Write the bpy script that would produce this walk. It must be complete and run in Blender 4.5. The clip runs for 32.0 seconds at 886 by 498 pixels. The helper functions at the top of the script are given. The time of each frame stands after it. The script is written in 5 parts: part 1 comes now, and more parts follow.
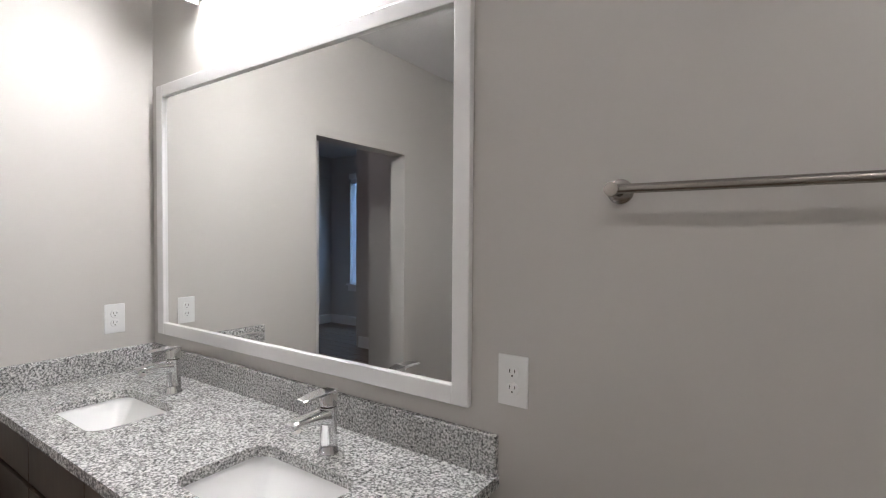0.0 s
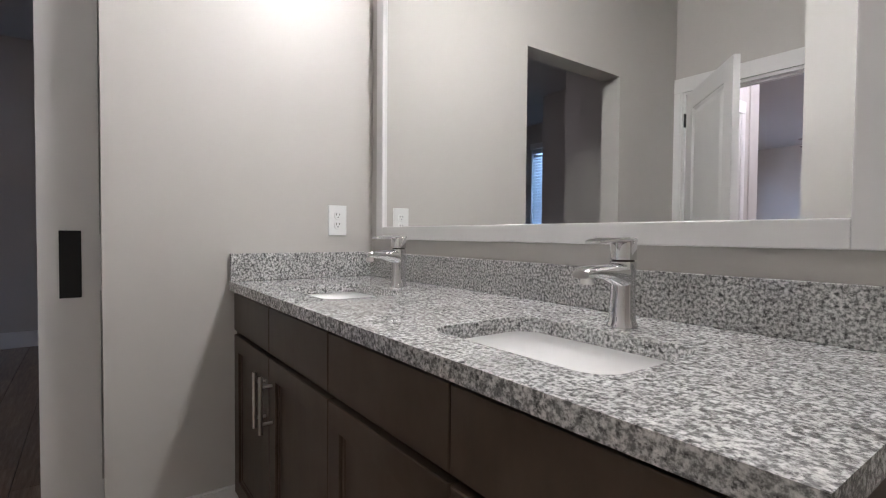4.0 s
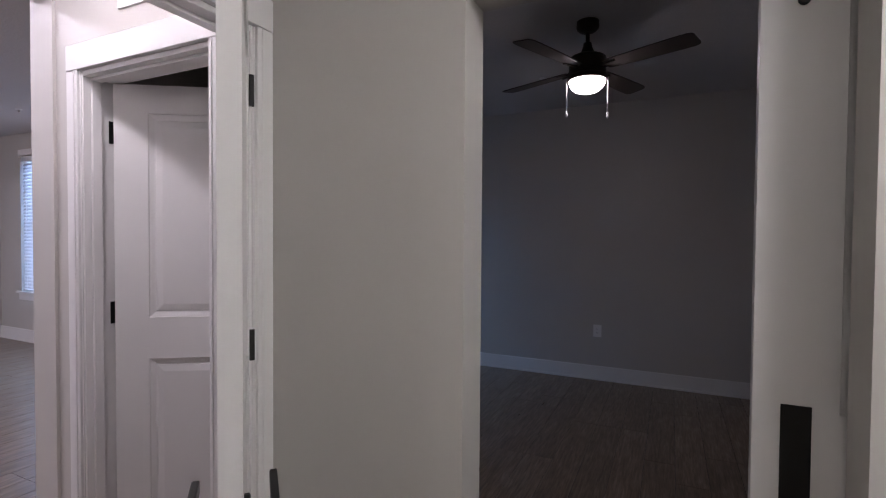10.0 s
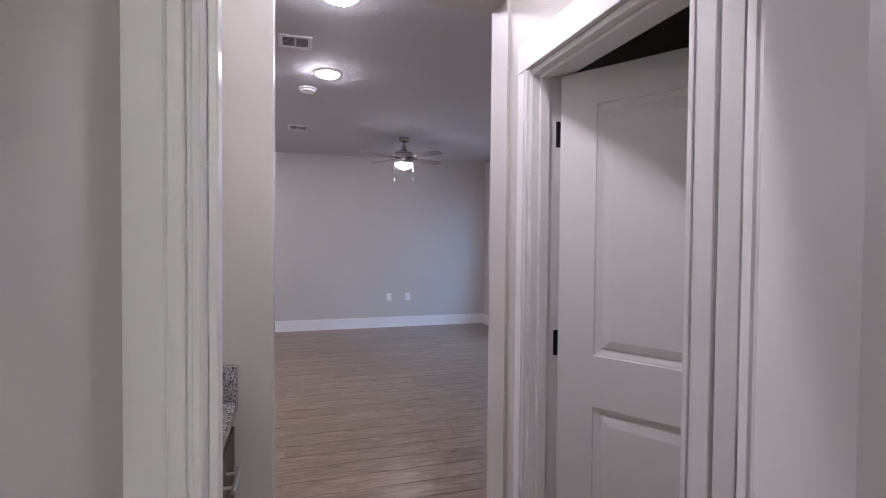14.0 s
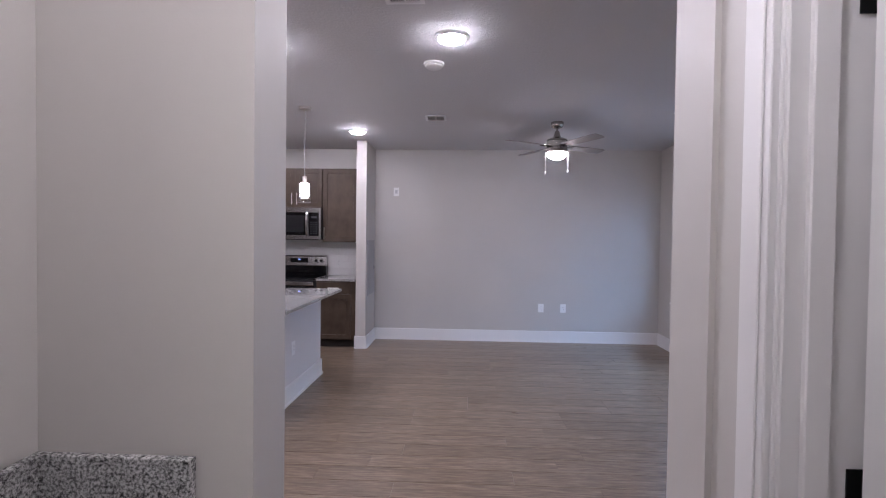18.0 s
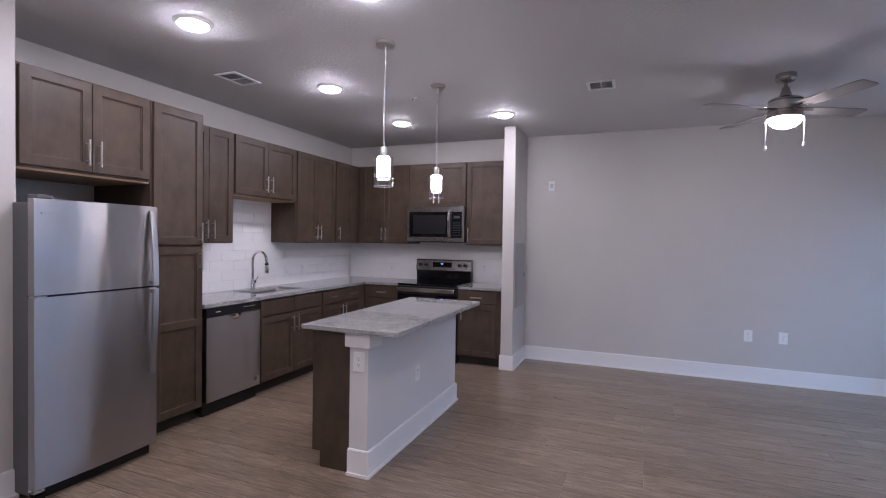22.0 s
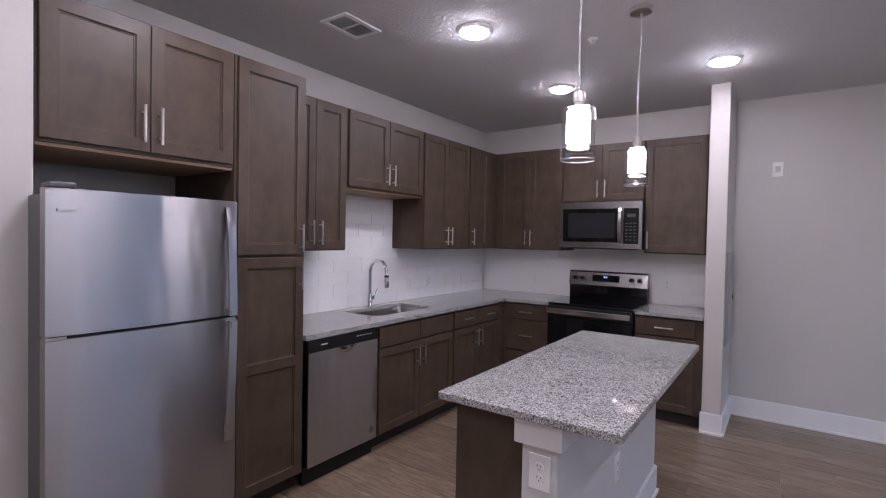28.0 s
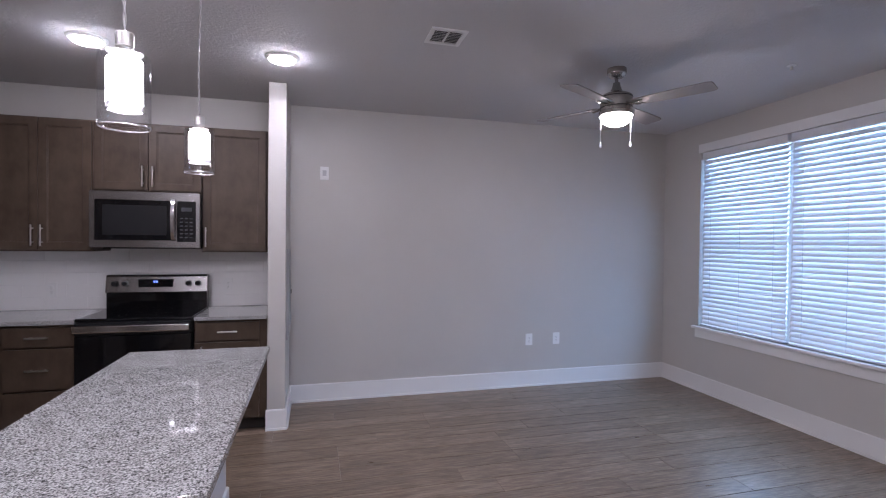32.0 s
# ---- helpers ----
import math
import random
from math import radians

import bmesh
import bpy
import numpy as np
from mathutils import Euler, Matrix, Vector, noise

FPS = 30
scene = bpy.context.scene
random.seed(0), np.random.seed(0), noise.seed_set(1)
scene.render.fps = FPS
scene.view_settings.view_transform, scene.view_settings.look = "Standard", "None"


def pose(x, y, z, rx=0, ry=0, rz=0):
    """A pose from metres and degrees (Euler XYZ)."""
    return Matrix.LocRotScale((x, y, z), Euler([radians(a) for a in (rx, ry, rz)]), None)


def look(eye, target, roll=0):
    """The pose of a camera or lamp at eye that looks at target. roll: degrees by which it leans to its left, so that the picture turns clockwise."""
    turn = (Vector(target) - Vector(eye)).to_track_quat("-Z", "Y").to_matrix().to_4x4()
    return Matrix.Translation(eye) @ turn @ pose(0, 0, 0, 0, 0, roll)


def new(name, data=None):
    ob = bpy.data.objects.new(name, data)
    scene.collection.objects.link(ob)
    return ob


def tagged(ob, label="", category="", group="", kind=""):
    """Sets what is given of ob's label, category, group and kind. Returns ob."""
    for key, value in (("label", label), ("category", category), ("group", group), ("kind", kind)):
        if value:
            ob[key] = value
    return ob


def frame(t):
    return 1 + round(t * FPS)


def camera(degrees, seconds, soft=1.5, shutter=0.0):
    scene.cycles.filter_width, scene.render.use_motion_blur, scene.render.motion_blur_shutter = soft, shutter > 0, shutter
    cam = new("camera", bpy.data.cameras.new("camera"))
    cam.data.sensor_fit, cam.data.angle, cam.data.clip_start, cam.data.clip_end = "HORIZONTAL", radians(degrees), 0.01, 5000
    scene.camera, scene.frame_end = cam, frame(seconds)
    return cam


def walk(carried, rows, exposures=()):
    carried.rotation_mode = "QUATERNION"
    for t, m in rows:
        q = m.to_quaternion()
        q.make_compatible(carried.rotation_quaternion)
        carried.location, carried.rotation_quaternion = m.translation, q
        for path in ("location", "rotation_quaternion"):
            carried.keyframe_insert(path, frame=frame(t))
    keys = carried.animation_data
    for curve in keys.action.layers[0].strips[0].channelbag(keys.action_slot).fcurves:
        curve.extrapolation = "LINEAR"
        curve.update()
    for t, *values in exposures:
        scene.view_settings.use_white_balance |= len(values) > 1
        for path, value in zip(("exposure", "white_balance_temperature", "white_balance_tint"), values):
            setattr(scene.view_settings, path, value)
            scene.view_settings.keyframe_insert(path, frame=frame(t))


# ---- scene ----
cam = camera(85.0, 32.0, soft=1.1)
PATH = [
    (0, (0.244, -0.068, 1.440), (-0.894, 1.576, 1.390), 0.4),
    (0.5, (0.208, -0.075, 1.389), (-1.027, 1.497, 1.334), 0.3),
    (1, (0.171, -0.081, 1.315), (-1.152, 1.418, 1.260), 0.3),
    (1.5, (0.133, -0.083, 1.250), (-1.268, 1.343, 1.195), 0.4),
    (2, (0.074, -0.078, 1.196), (-1.396, 1.276, 1.142), 0.4),
    (2.5, (-0.014, -0.050, 1.144), (-1.530, 1.254, 1.090), 0.4),
    (4.5, (-0.258, -0.000, 1.008), (-1.904, 1.135, 0.953), 0.4),
    (5, (-0.332, 0.000, 0.996), (-2.015, 1.080, 0.944), 0.3),
    (5.5, (-0.423, -0.003, 1.013), (-2.156, 0.993, 0.961), 0.2),
    (6, (-0.513, 0.004, 1.035), (-2.308, 0.886, 0.986), 0.1),
    (6.5, (-0.600, 0.024, 1.091), (-2.465, 0.744, 1.041), 0.2),
    (7, (-0.660, 0.027, 1.144), (-2.595, 0.530, 1.097), 0.3),
    (7.5, (-0.694, 0.014, 1.204), (-2.676, 0.275, 1.155), 0.3),
    (8, (-0.722, -0.016, 1.262), (-2.721, 0.002, 1.212), 0.2),
    (8.5, (-0.741, -0.078, 1.309), (-2.727, -0.303, 1.260), 0.2),
    (9, (-0.777, -0.173, 1.365), (-2.725, -0.627, 1.316), 0.4),
    (9.5, (-0.833, -0.262, 1.392), (-2.722, -0.917, 1.343), 0.4),
    (10, (-0.885, -0.318, 1.413), (-2.694, -1.170, 1.365), 0.4),
    (10.5, (-0.976, -0.336, 1.444), (-2.681, -1.381, 1.395), 0.4),
    (11, (-1.039, -0.378, 1.451), (-2.545, -1.693, 1.404), 0.5),
    (11.5, (-1.068, -0.446, 1.447), (-2.308, -2.015, 1.398), 0.5),
    (12, (-1.092, -0.560, 1.458), (-2.094, -2.290, 1.408), 0.4),
    (12.5, (-1.110, -0.649, 1.451), (-1.938, -2.469, 1.405), 0.6),
    (13, (-1.133, -0.713, 1.451), (-1.880, -2.568, 1.404), 0.6),
    (13.5, (-1.175, -0.801, 1.462), (-1.854, -2.682, 1.416), 0.6),
    (14, (-1.221, -0.868, 1.465), (-1.798, -2.782, 1.417), 0.5),
    (14.5, (-1.243, -0.894, 1.474), (-1.660, -2.850, 1.429), 0.6),
    (16.5, (-1.449, -1.284, 1.444), (-1.624, -3.276, 1.406), 0.9),
    (17, (-1.494, -1.464, 1.497), (-1.620, -3.459, 1.447), 0.8),
    (17.5, (-1.535, -1.575, 1.488), (-1.542, -3.574, 1.441), 0.7),
    (18, (-1.541, -1.680, 1.462), (-1.454, -3.677, 1.420), 0.7),
    (18.5, (-1.522, -1.847, 1.479), (-1.400, -3.843, 1.438), 0.6),
    (19, (-1.516, -1.969, 1.471), (-1.373, -3.964, 1.434), 0.7),
    (19.5, (-1.563, -2.094, 1.471), (-1.394, -4.086, 1.434), 0.7),
    (20, (-1.628, -2.228, 1.472), (-1.318, -4.204, 1.439), 0.6),
    (20.5, (-1.662, -2.349, 1.473), (-1.175, -4.288, 1.434), 0.6),
    (21, (-1.614, -2.455, 1.455), (-1.005, -4.360, 1.415), 0.8),
    (21.5, (-1.554, -2.588, 1.471), (-0.872, -4.467, 1.427), 0.9),
    (22, (-1.508, -2.672, 1.466), (-0.771, -4.531, 1.425), 0.9),
    (22.5, (-1.475, -2.790, 1.471), (-0.655, -4.614, 1.431), 0.9),
    (23, (-1.470, -2.925, 1.487), (-0.511, -4.679, 1.445), 1.0),
    (23.5, (-1.448, -3.029, 1.494), (-0.350, -4.700, 1.441), 1.1),
    (24, (-1.378, -3.138, 1.492), (-0.162, -4.725, 1.437), 1.1),
    (24.5, (-1.260, -3.261, 1.510), (0.002, -4.811, 1.457), 1.2),
    (25, (-1.175, -3.360, 1.511), (0.106, -4.896, 1.456), 1.3),
    (25.5, (-1.075, -3.473, 1.484), (0.212, -5.002, 1.436), 1.1),
    (27.5, (-0.716, -3.656, 1.508), (0.523, -5.224, 1.459), 1.1),
    (28, (-0.615, -3.689, 1.500), (0.537, -5.323, 1.455), 1.1),
    (28.5, (-0.597, -3.767, 1.508), (0.433, -5.480, 1.456), 1.3),
    (29, (-0.581, -3.851, 1.501), (0.297, -5.647, 1.451), 1.2),
    (29.5, (-0.578, -3.906, 1.497), (0.105, -5.785, 1.455), 1.1),
    (30, (-0.580, -3.938, 1.508), (-0.120, -5.884, 1.469), 1.0),
    (30.5, (-0.573, -3.972, 1.532), (-0.360, -5.960, 1.486), 0.8),
    (31, (-0.543, -3.999, 1.524), (-0.596, -5.998, 1.484), 0.7),
    (31.5, (-0.495, -4.008, 1.509), (-0.800, -5.984, 1.475), 0.6),
    (32, (-0.469, -3.979, 1.501), (-0.983, -5.912, 1.472), 0.6),
]
walk(cam, [(t, look(eye, target, roll)) for t, eye, target, roll in PATH], [(0, 0.4, 6450, 9), (3, 0.4, 6450, 9), (6, 0.28, 6500, 10), (8, 0.27, 6500, 11), (9, 0.15, 6530, 12.5), (11, 0.08, 6530, 12.5), (13, 0.06, 6500, 11), (14.5, 0.08, 6500, 10.5), (17, 0.13, 6450, 10), (20, 0.12, 6300, 8), (25, 0.06, 6450, 10), (29, 0.02, 6450, 10), (32, 0.04, 6300, 8)])


# ---- world and large lights ----
walk_world = bpy.data.worlds.new("evening_sky")
scene.world = walk_world
walk_world.use_nodes = True
wn = walk_world.node_tree.nodes
sky = wn.new("ShaderNodeTexSky")
sky.sky_type = 'NISHITA'
sky.sun_disc = False
sky.sun_elevation = radians(9)
sky.sun_rotation = radians(150)
wn["Background"].inputs["Strength"].default_value = 0.05
walk_world.node_tree.links.new(sky.outputs[0], wn["Background"].inputs["Color"])


def area_lamp(name, m, sx, sy, watts, color):
    data = bpy.data.lights.new(name, 'AREA')
    data.shape, data.size, data.size_y = 'RECTANGLE', sx, sy
    data.energy, data.color = watts, color
    ob = new(name, data)
    ob.matrix_world = m
    return ob


# ---- plan (metres) ----
CEIL = 2.74
XW, YN, YS_BATH = -2.045, 0.972, -1.48     # bath: west, north and south faces
XH = -2.0                                 # hall west face
YL0, YL1 = -2.58, -2.742                   # wall between hall and living room
LX0, LX1, LY, EX = -4.30, 2.275, -8.635, 2.275
KB = -8.62                                 # kitchen back wall face


# ---- materials ----
def mat(name, color, rough=0.5, metal=0.0, spec=0.5):
    m = bpy.data.materials.new(name)
    m.use_nodes = True
    b = m.node_tree.nodes["Principled BSDF"]
    b.inputs["Base Color"].default_value = (*color, 1)
    b.inputs["Roughness"].default_value = rough
    b.inputs["Metallic"].default_value = metal
    b.inputs["Specular IOR Level"].default_value = spec
    return m


def nodes(m):
    return m.node_tree.nodes, m.node_tree.links, m.node_tree.nodes["Principled BSDF"]


def coords(m, scale=(1, 1, 1), kind="Object"):
    n, l, b = nodes(m)
    tc, mp = n.new("ShaderNodeTexCoord"), n.new("ShaderNodeMapping")
    mp.inputs["Scale"].default_value = scale
    l.new(tc.outputs[kind], mp.inputs[0])
    return mp.outputs[0]


def noise_tex(m, vec, scale, detail=4.0, rough=0.55):
    n, l, b = nodes(m)
    t = n.new("ShaderNodeTexNoise")
    t.inputs["Scale"].default_value, t.inputs["Detail"].default_value, t.inputs["Roughness"].default_value = scale, detail, rough
    l.new(vec, t.inputs["Vector"])
    return t.outputs["Fac"]


def ramp(m, fac, stops):
    n, l, b = nodes(m)
    r = n.new("ShaderNodeValToRGB")
    while len(r.color_ramp.elements) < len(stops):
        r.color_ramp.elements.new(0.5)
    for e, (p, c) in zip(r.color_ramp.elements, stops):
        e.position, e.color = p, (*c, 1)
    l.new(fac, r.inputs[0])
    return r.outputs[0]


def bump(m, height, strength, distance):
    n, l, b = nodes(m)
    k = n.new("ShaderNodeBump")
    k.inputs["Strength"].default_value, k.inputs["Distance"].default_value = strength, distance
    l.new(height, k.inputs["Height"])
    l.new(k.outputs[0], b.inputs["Normal"])


def vary_rough(m, fac, lo, hi):
    n, l, b = nodes(m)
    r = n.new("ShaderNodeMapRange")
    r.inputs["To Min"].default_value, r.inputs["To Max"].default_value = lo, hi
    l.new(fac, r.inputs[0])
    l.new(r.outputs[0], b.inputs["Roughness"])


def mix_color(m, fac, a, b2, kind='MIX'):
    n, l, b = nodes(m)
    x = n.new("ShaderNodeMix")
    x.data_type, x.blend_type = 'RGBA', kind
    for sock, v in ((x.inputs[0], fac), (x.inputs[6], a), (x.inputs[7], b2)):
        if isinstance(v, (int, float)):
            sock.default_value = v
        elif isinstance(v, tuple):
            sock.default_value = (*v, 1)
        else:
            l.new(v, sock)
    return x.outputs[2]


def painted(name, color, rough, peel, size=160):
    m = mat(name, color, rough)
    n, l, b = nodes(m)
    v = coords(m)
    big = noise_tex(m, v, 1.3, 3)
    c = mix_color(m, ramp(m, big, [(0.3, (0.95, 0.95, 0.95)), (0.7, (1.0, 1.0, 1.0))]), (0, 0, 0), color, 'MIX')
    l.new(c, b.inputs["Base Color"])
    bump(m, noise_tex(m, v, size, 2), peel, 0.002)
    vary_rough(m, noise_tex(m, v, 7, 3), rough - 0.06, rough + 0.08)
    return m


WALL = painted("greige_wall_paint", (0.54, 0.518, 0.488), 0.46, 0.10)
# half-wall colour, set paler than WALL
ISLAND = painted("paler_half_wall", (0.66, 0.645, 0.64), 0.40, 0.08)
TRIM = painted("white_trim_paint", (0.78, 0.77, 0.76), 0.32, 0.04, 90)
DOOR = painted("white_door_paint", (0.76, 0.75, 0.74), 0.36, 0.05, 110)
CEILM = mat("textured_ceiling_paint", (0.60, 0.59, 0.59), 0.8)
_v = coords(CEILM)
bump(CEILM, ramp(CEILM, noise_tex(CEILM, _v, 42, 5, 0.6), [(0.44, (0, 0, 0)), (0.58, (1, 1, 1))]), 0.32, 0.004)

def granite(name, grain, blot, darkest, pale):
    m = mat(name, (0.5, 0.5, 0.5), 0.035, 0, 0.5)
    n, l, b = nodes(m)
    v = coords(m)
    fine, dots, patch = noise_tex(m, v, grain, 3, 0.6), noise_tex(m, v, blot, 4, 0.68), noise_tex(m, v, 14, 3, 0.6)
    base = ramp(m, fine, [(0.36, (darkest, darkest, darkest * 0.98)), (0.45, (0.24 * pale, 0.238 * pale, 0.234 * pale)), (0.53, (0.43 * pale, 0.427 * pale, 0.42 * pale)), (0.66, (0.64 * pale, 0.635 * pale, 0.625 * pale))])
    dark = ramp(m, dots, [(0.37, (darkest * 1.2, darkest * 1.2, darkest * 1.2)), (0.45, (1, 1, 1))])
    c = mix_color(m, 0.85, base, dark, 'MULTIPLY')
    l.new(mix_color(m, 0.6, c, ramp(m, patch, [(0.35, (0.72, 0.71, 0.70)), (0.65, (1.1, 1.1, 1.1))]), 'MULTIPLY'), b.inputs["Base Color"])
    return m


GRANITE = granite("speckled_grey_granite", 165, 98, 0.085, 0.96)
BATH_GRANITE = granite("speckled_bath_granite", 160, 98, 0.16, 1.18)

WOOD = mat("taupe_stained_maple", (0.12, 0.09, 0.07), 0.42)
_n, _l, _b = nodes(WOOD)
_v = coords(WOOD, (14, 14, 1.2))
_v2 = coords(WOOD, (3.2, 3.2, 2.2))
_g = noise_tex(WOOD, _v, 3.5, 6, 0.6)
_c = mix_color(WOOD, ramp(WOOD, noise_tex(WOOD, _v2, 2.4, 5, 0.6), [(0.34, (0, 0, 0)), (0.66, (1, 1, 1))]), (0.053, 0.035, 0.0235), (0.080, 0.057, 0.040))
_l.new(mix_color(WOOD, 0.35, _c, ramp(WOOD, _g, [(0.3, (0.78, 0.77, 0.76)), (0.7, (1.1, 1.08, 1.05))]), 'MULTIPLY'), _b.inputs["Base Color"])
bump(WOOD, _g, 0.05, 0.002)
vary_rough(WOOD, _g, 0.38, 0.5)
_b.inputs["Specular IOR Level"].default_value = 0.35
RAW_WOOD = mat("raw_maple_edge", (0.30, 0.19, 0.11), 0.55)
WOOD_DARK = mat("dark_cabinet_recess", (0.03, 0.025, 0.022), 0.7)

PLANK = mat("grey_brown_vinyl_plank", (0.2, 0.17, 0.14), 0.38)
_n, _l, _b = nodes(PLANK)
_info = _n.new("ShaderNodeObjectInfo")
_tc = _n.new("ShaderNodeTexCoord")
_off = _n.new("ShaderNodeVectorMath")
_off.operation = 'MULTIPLY'
_off.inputs[1].default_value = (37, 53, 11)
_cmb = _n.new("ShaderNodeCombineXYZ")
for _i in range(3):
    _l.new(_info.outputs["Random"], _cmb.inputs[_i])
_l.new(_cmb.outputs[0], _off.inputs[0])


def plank_noise(sx, sy, scale, detail, rough):
    mp = _n.new("ShaderNodeMapping")
    mp.inputs["Scale"].default_value = (sx, sy, 1)
    _l.new(_off.outputs[0], mp.inputs["Location"])
    _l.new(_tc.outputs["Object"], mp.inputs[0])
    return noise_tex(PLANK, mp.outputs[0], scale, detail, rough)


_g = plank_noise(2.8, 30, 2.6, 6, 0.62)       # weathered figure
_g2 = plank_noise(2.4, 8, 1.8, 4, 0.55)        # broad light and dark areas
_g3 = plank_noise(9, 150, 2.4, 5, 0.65)         # fine grain
_c = ramp(PLANK, _g, [(0.27, (0.110, 0.076, 0.052)), (0.44, (0.170, 0.124, 0.088)), (0.57, (0.232, 0.177, 0.131)), (0.76, (0.330, 0.270, 0.212))])
_c = mix_color(PLANK, 0.8, _c, ramp(PLANK, _g2, [(0.30, (0.72, 0.70, 0.68)), (0.70, (1.25, 1.25, 1.24))]), 'MULTIPLY')
_c = mix_color(PLANK, 0.42, _c, ramp(PLANK, _g3, [(0.32, (0.66, 0.63, 0.60)), (0.68, (1.18, 1.18, 1.18))]), 'MULTIPLY')
_c = mix_color(PLANK, 0.9, _c, ramp(PLANK, _info.outputs["Random"], [(0.0, (0.84, 0.82, 0.80)), (0.5, (0.97, 0.96, 0.95)), (1.0, (1.12, 1.11, 1.11))]), 'MULTIPLY')
_l.new(_c, _b.inputs["Base Color"])
bump(PLANK, _g3, 0.10, 0.001)
vary_rough(PLANK, _g2, 0.25, 0.34)
SUBFLOOR = mat("dark_floor_joint", (0.03, 0.025, 0.02), 0.8)

STEEL = mat("brushed_stainless_steel", (0.42, 0.405, 0.40), 0.28, 1.0)
_n, _l, _b = nodes(STEEL)
_b.inputs["Anisotropic"].default_value = 0.93
_b.inputs["Anisotropic Rotation"].default_value = 0.25
_t = _n.new("ShaderNodeTangent")
_t.direction_type, _t.axis = 'RADIAL', 'Z'
_l.new(_t.outputs[0], _b.inputs["Tangent"])
bump(STEEL, noise_tex(STEEL, coords(STEEL, (3.4, 3.4, 0.8)), 1.7, 2), 0.42, 0.02)
BRIGHT_STEEL = mat("satin_stainless_steel", (0.46, 0.445, 0.44), 0.24, 1.0)
bump(BRIGHT_STEEL, noise_tex(BRIGHT_STEEL, coords(BRIGHT_STEEL, (2, 2, 160)), 3, 3), 0.05, 0.001)
POLISHED_STEEL = mat("polished_stainless_steel", (0.70, 0.69, 0.685), 0.16, 1.0)
NICKEL = mat("brushed_nickel", (0.64, 0.62, 0.59), 0.28, 1.0)
bump(NICKEL, noise_tex(NICKEL, coords(NICKEL, (30, 30, 30)), 20, 2), 0.03, 0.0005)
FAN_NICKEL = mat("dark_brushed_nickel", (0.36, 0.335, 0.31), 0.24, 1.0)
bump(FAN_NICKEL, noise_tex(FAN_NICKEL, coords(FAN_NICKEL, (3, 3, 120)), 8, 3), 0.05, 0.0005)
CHAIN = mat("bead_chain_metal", (0.42, 0.41, 0.40), 0.3, 0.9)
CHROME = mat("polished_chrome", (0.78, 0.78, 0.79), 0.06, 1.0)
BLACK = mat("matte_black_metal", (0.012, 0.012, 0.012), 0.42, 0.3)
# bedroom fan's nickel with backlit shade put into the colour; also the faucet joint
DIM_METAL = mat("dim_fan_and_joint_metal", (0.045, 0.036, 0.030), 0.40, 0.6)
BLACKGLASS = mat("black_ceramic_glass", (0.006, 0.006, 0.007), 0.06)
PLASTIC_BLACK = mat("black_plastic", (0.010, 0.010, 0.011), 0.4, 0, 0.3)
GREY_PLASTIC = mat("grey_plastic_side", (0.10, 0.10, 0.105), 0.45)
WHITE_PLASTIC = mat("white_plastic", (0.80, 0.80, 0.79), 0.34)
KEY_GREY = mat("dark_key_legend", (0.045, 0.045, 0.05), 0.4)
PANEL_GREY = mat("grey_panel_enamel", (0.36, 0.355, 0.36), 0.4)
PALE_GREY = mat("pale_grey_plastic", (0.52, 0.52, 0.53), 0.4)
SLOT = mat("dark_slot", (0.02, 0.02, 0.02), 0.8)
PORCELAIN = mat("white_porcelain", (0.86, 0.86, 0.85), 0.09)
TILE = mat("glossy_white_tile", (0.86, 0.85, 0.84), 0.10)
bump(TILE, noise_tex(TILE, coords(TILE), 9, 2), 0.05, 0.004)
GROUT = mat("pale_grout", (0.86, 0.85, 0.84), 0.9)
MIRROR = mat("silvered_mirror", (0.90, 0.91, 0.90), 0.008, 1.0)
BLADE = mat("grey_fan_blade", (0.25, 0.225, 0.21), 0.4)
# the grey blade again, with the dim bedroom's shade in its colour
BLADE_SHADED = mat("shaded_grey_fan_blade", (0.05, 0.04, 0.034), 0.45)
for _m in (BLADE, BLADE_SHADED):
    bump(_m, noise_tex(_m, coords(_m, (3, 30, 1)), 6, 4), 0.06, 0.001)
SLAT = mat("white_blind_slat", (0.80, 0.81, 0.83), 0.4)
_n, _l, _b = nodes(SLAT)
_b.inputs["Subsurface Weight"].default_value = 0.0
_tr, _mx = _n.new("ShaderNodeBsdfTranslucent"), _n.new("ShaderNodeMixShader")
_tr.inputs[0].default_value = (0.65, 0.78, 0.9, 1)
_mx.inputs[0].default_value = 0.04
_l.new(_b.outputs[0], _mx.inputs[1])
_l.new(_tr.outputs[0], _mx.inputs[2])
_l.new(_mx.outputs[0], _n["Material Output"].inputs[0])
GLASS = mat("clear_glass", (1, 1, 1), 0.02)
nodes(GLASS)[2].inputs["Transmission Weight"].default_value = 1.0
nodes(GLASS)[2].inputs["IOR"].default_value = 1.45

SHELL_GLASS = mat("thin_clear_glass", (1, 1, 1), 0.01)
_n, _l, _b = nodes(SHELL_GLASS)
_tr, _gl, _fr, _mx = _n.new("ShaderNodeBsdfTransparent"), _n.new("ShaderNodeBsdfGlossy"), _n.new("ShaderNodeLayerWeight"), _n.new("ShaderNodeMixShader")
_tr.inputs[0].default_value = (0.985, 0.987, 0.99, 1)
_gl.inputs["Roughness"].default_value = 0.02
_fr.inputs["Blend"].default_value = 0.12
_pw = _n.new("ShaderNodeMath")
_pw.operation = 'MULTIPLY_ADD'
_pw.inputs[1].default_value, _pw.inputs[2].default_value = 0.5, 0.025
_l.new(_fr.outputs["Facing"], _pw.inputs[0])
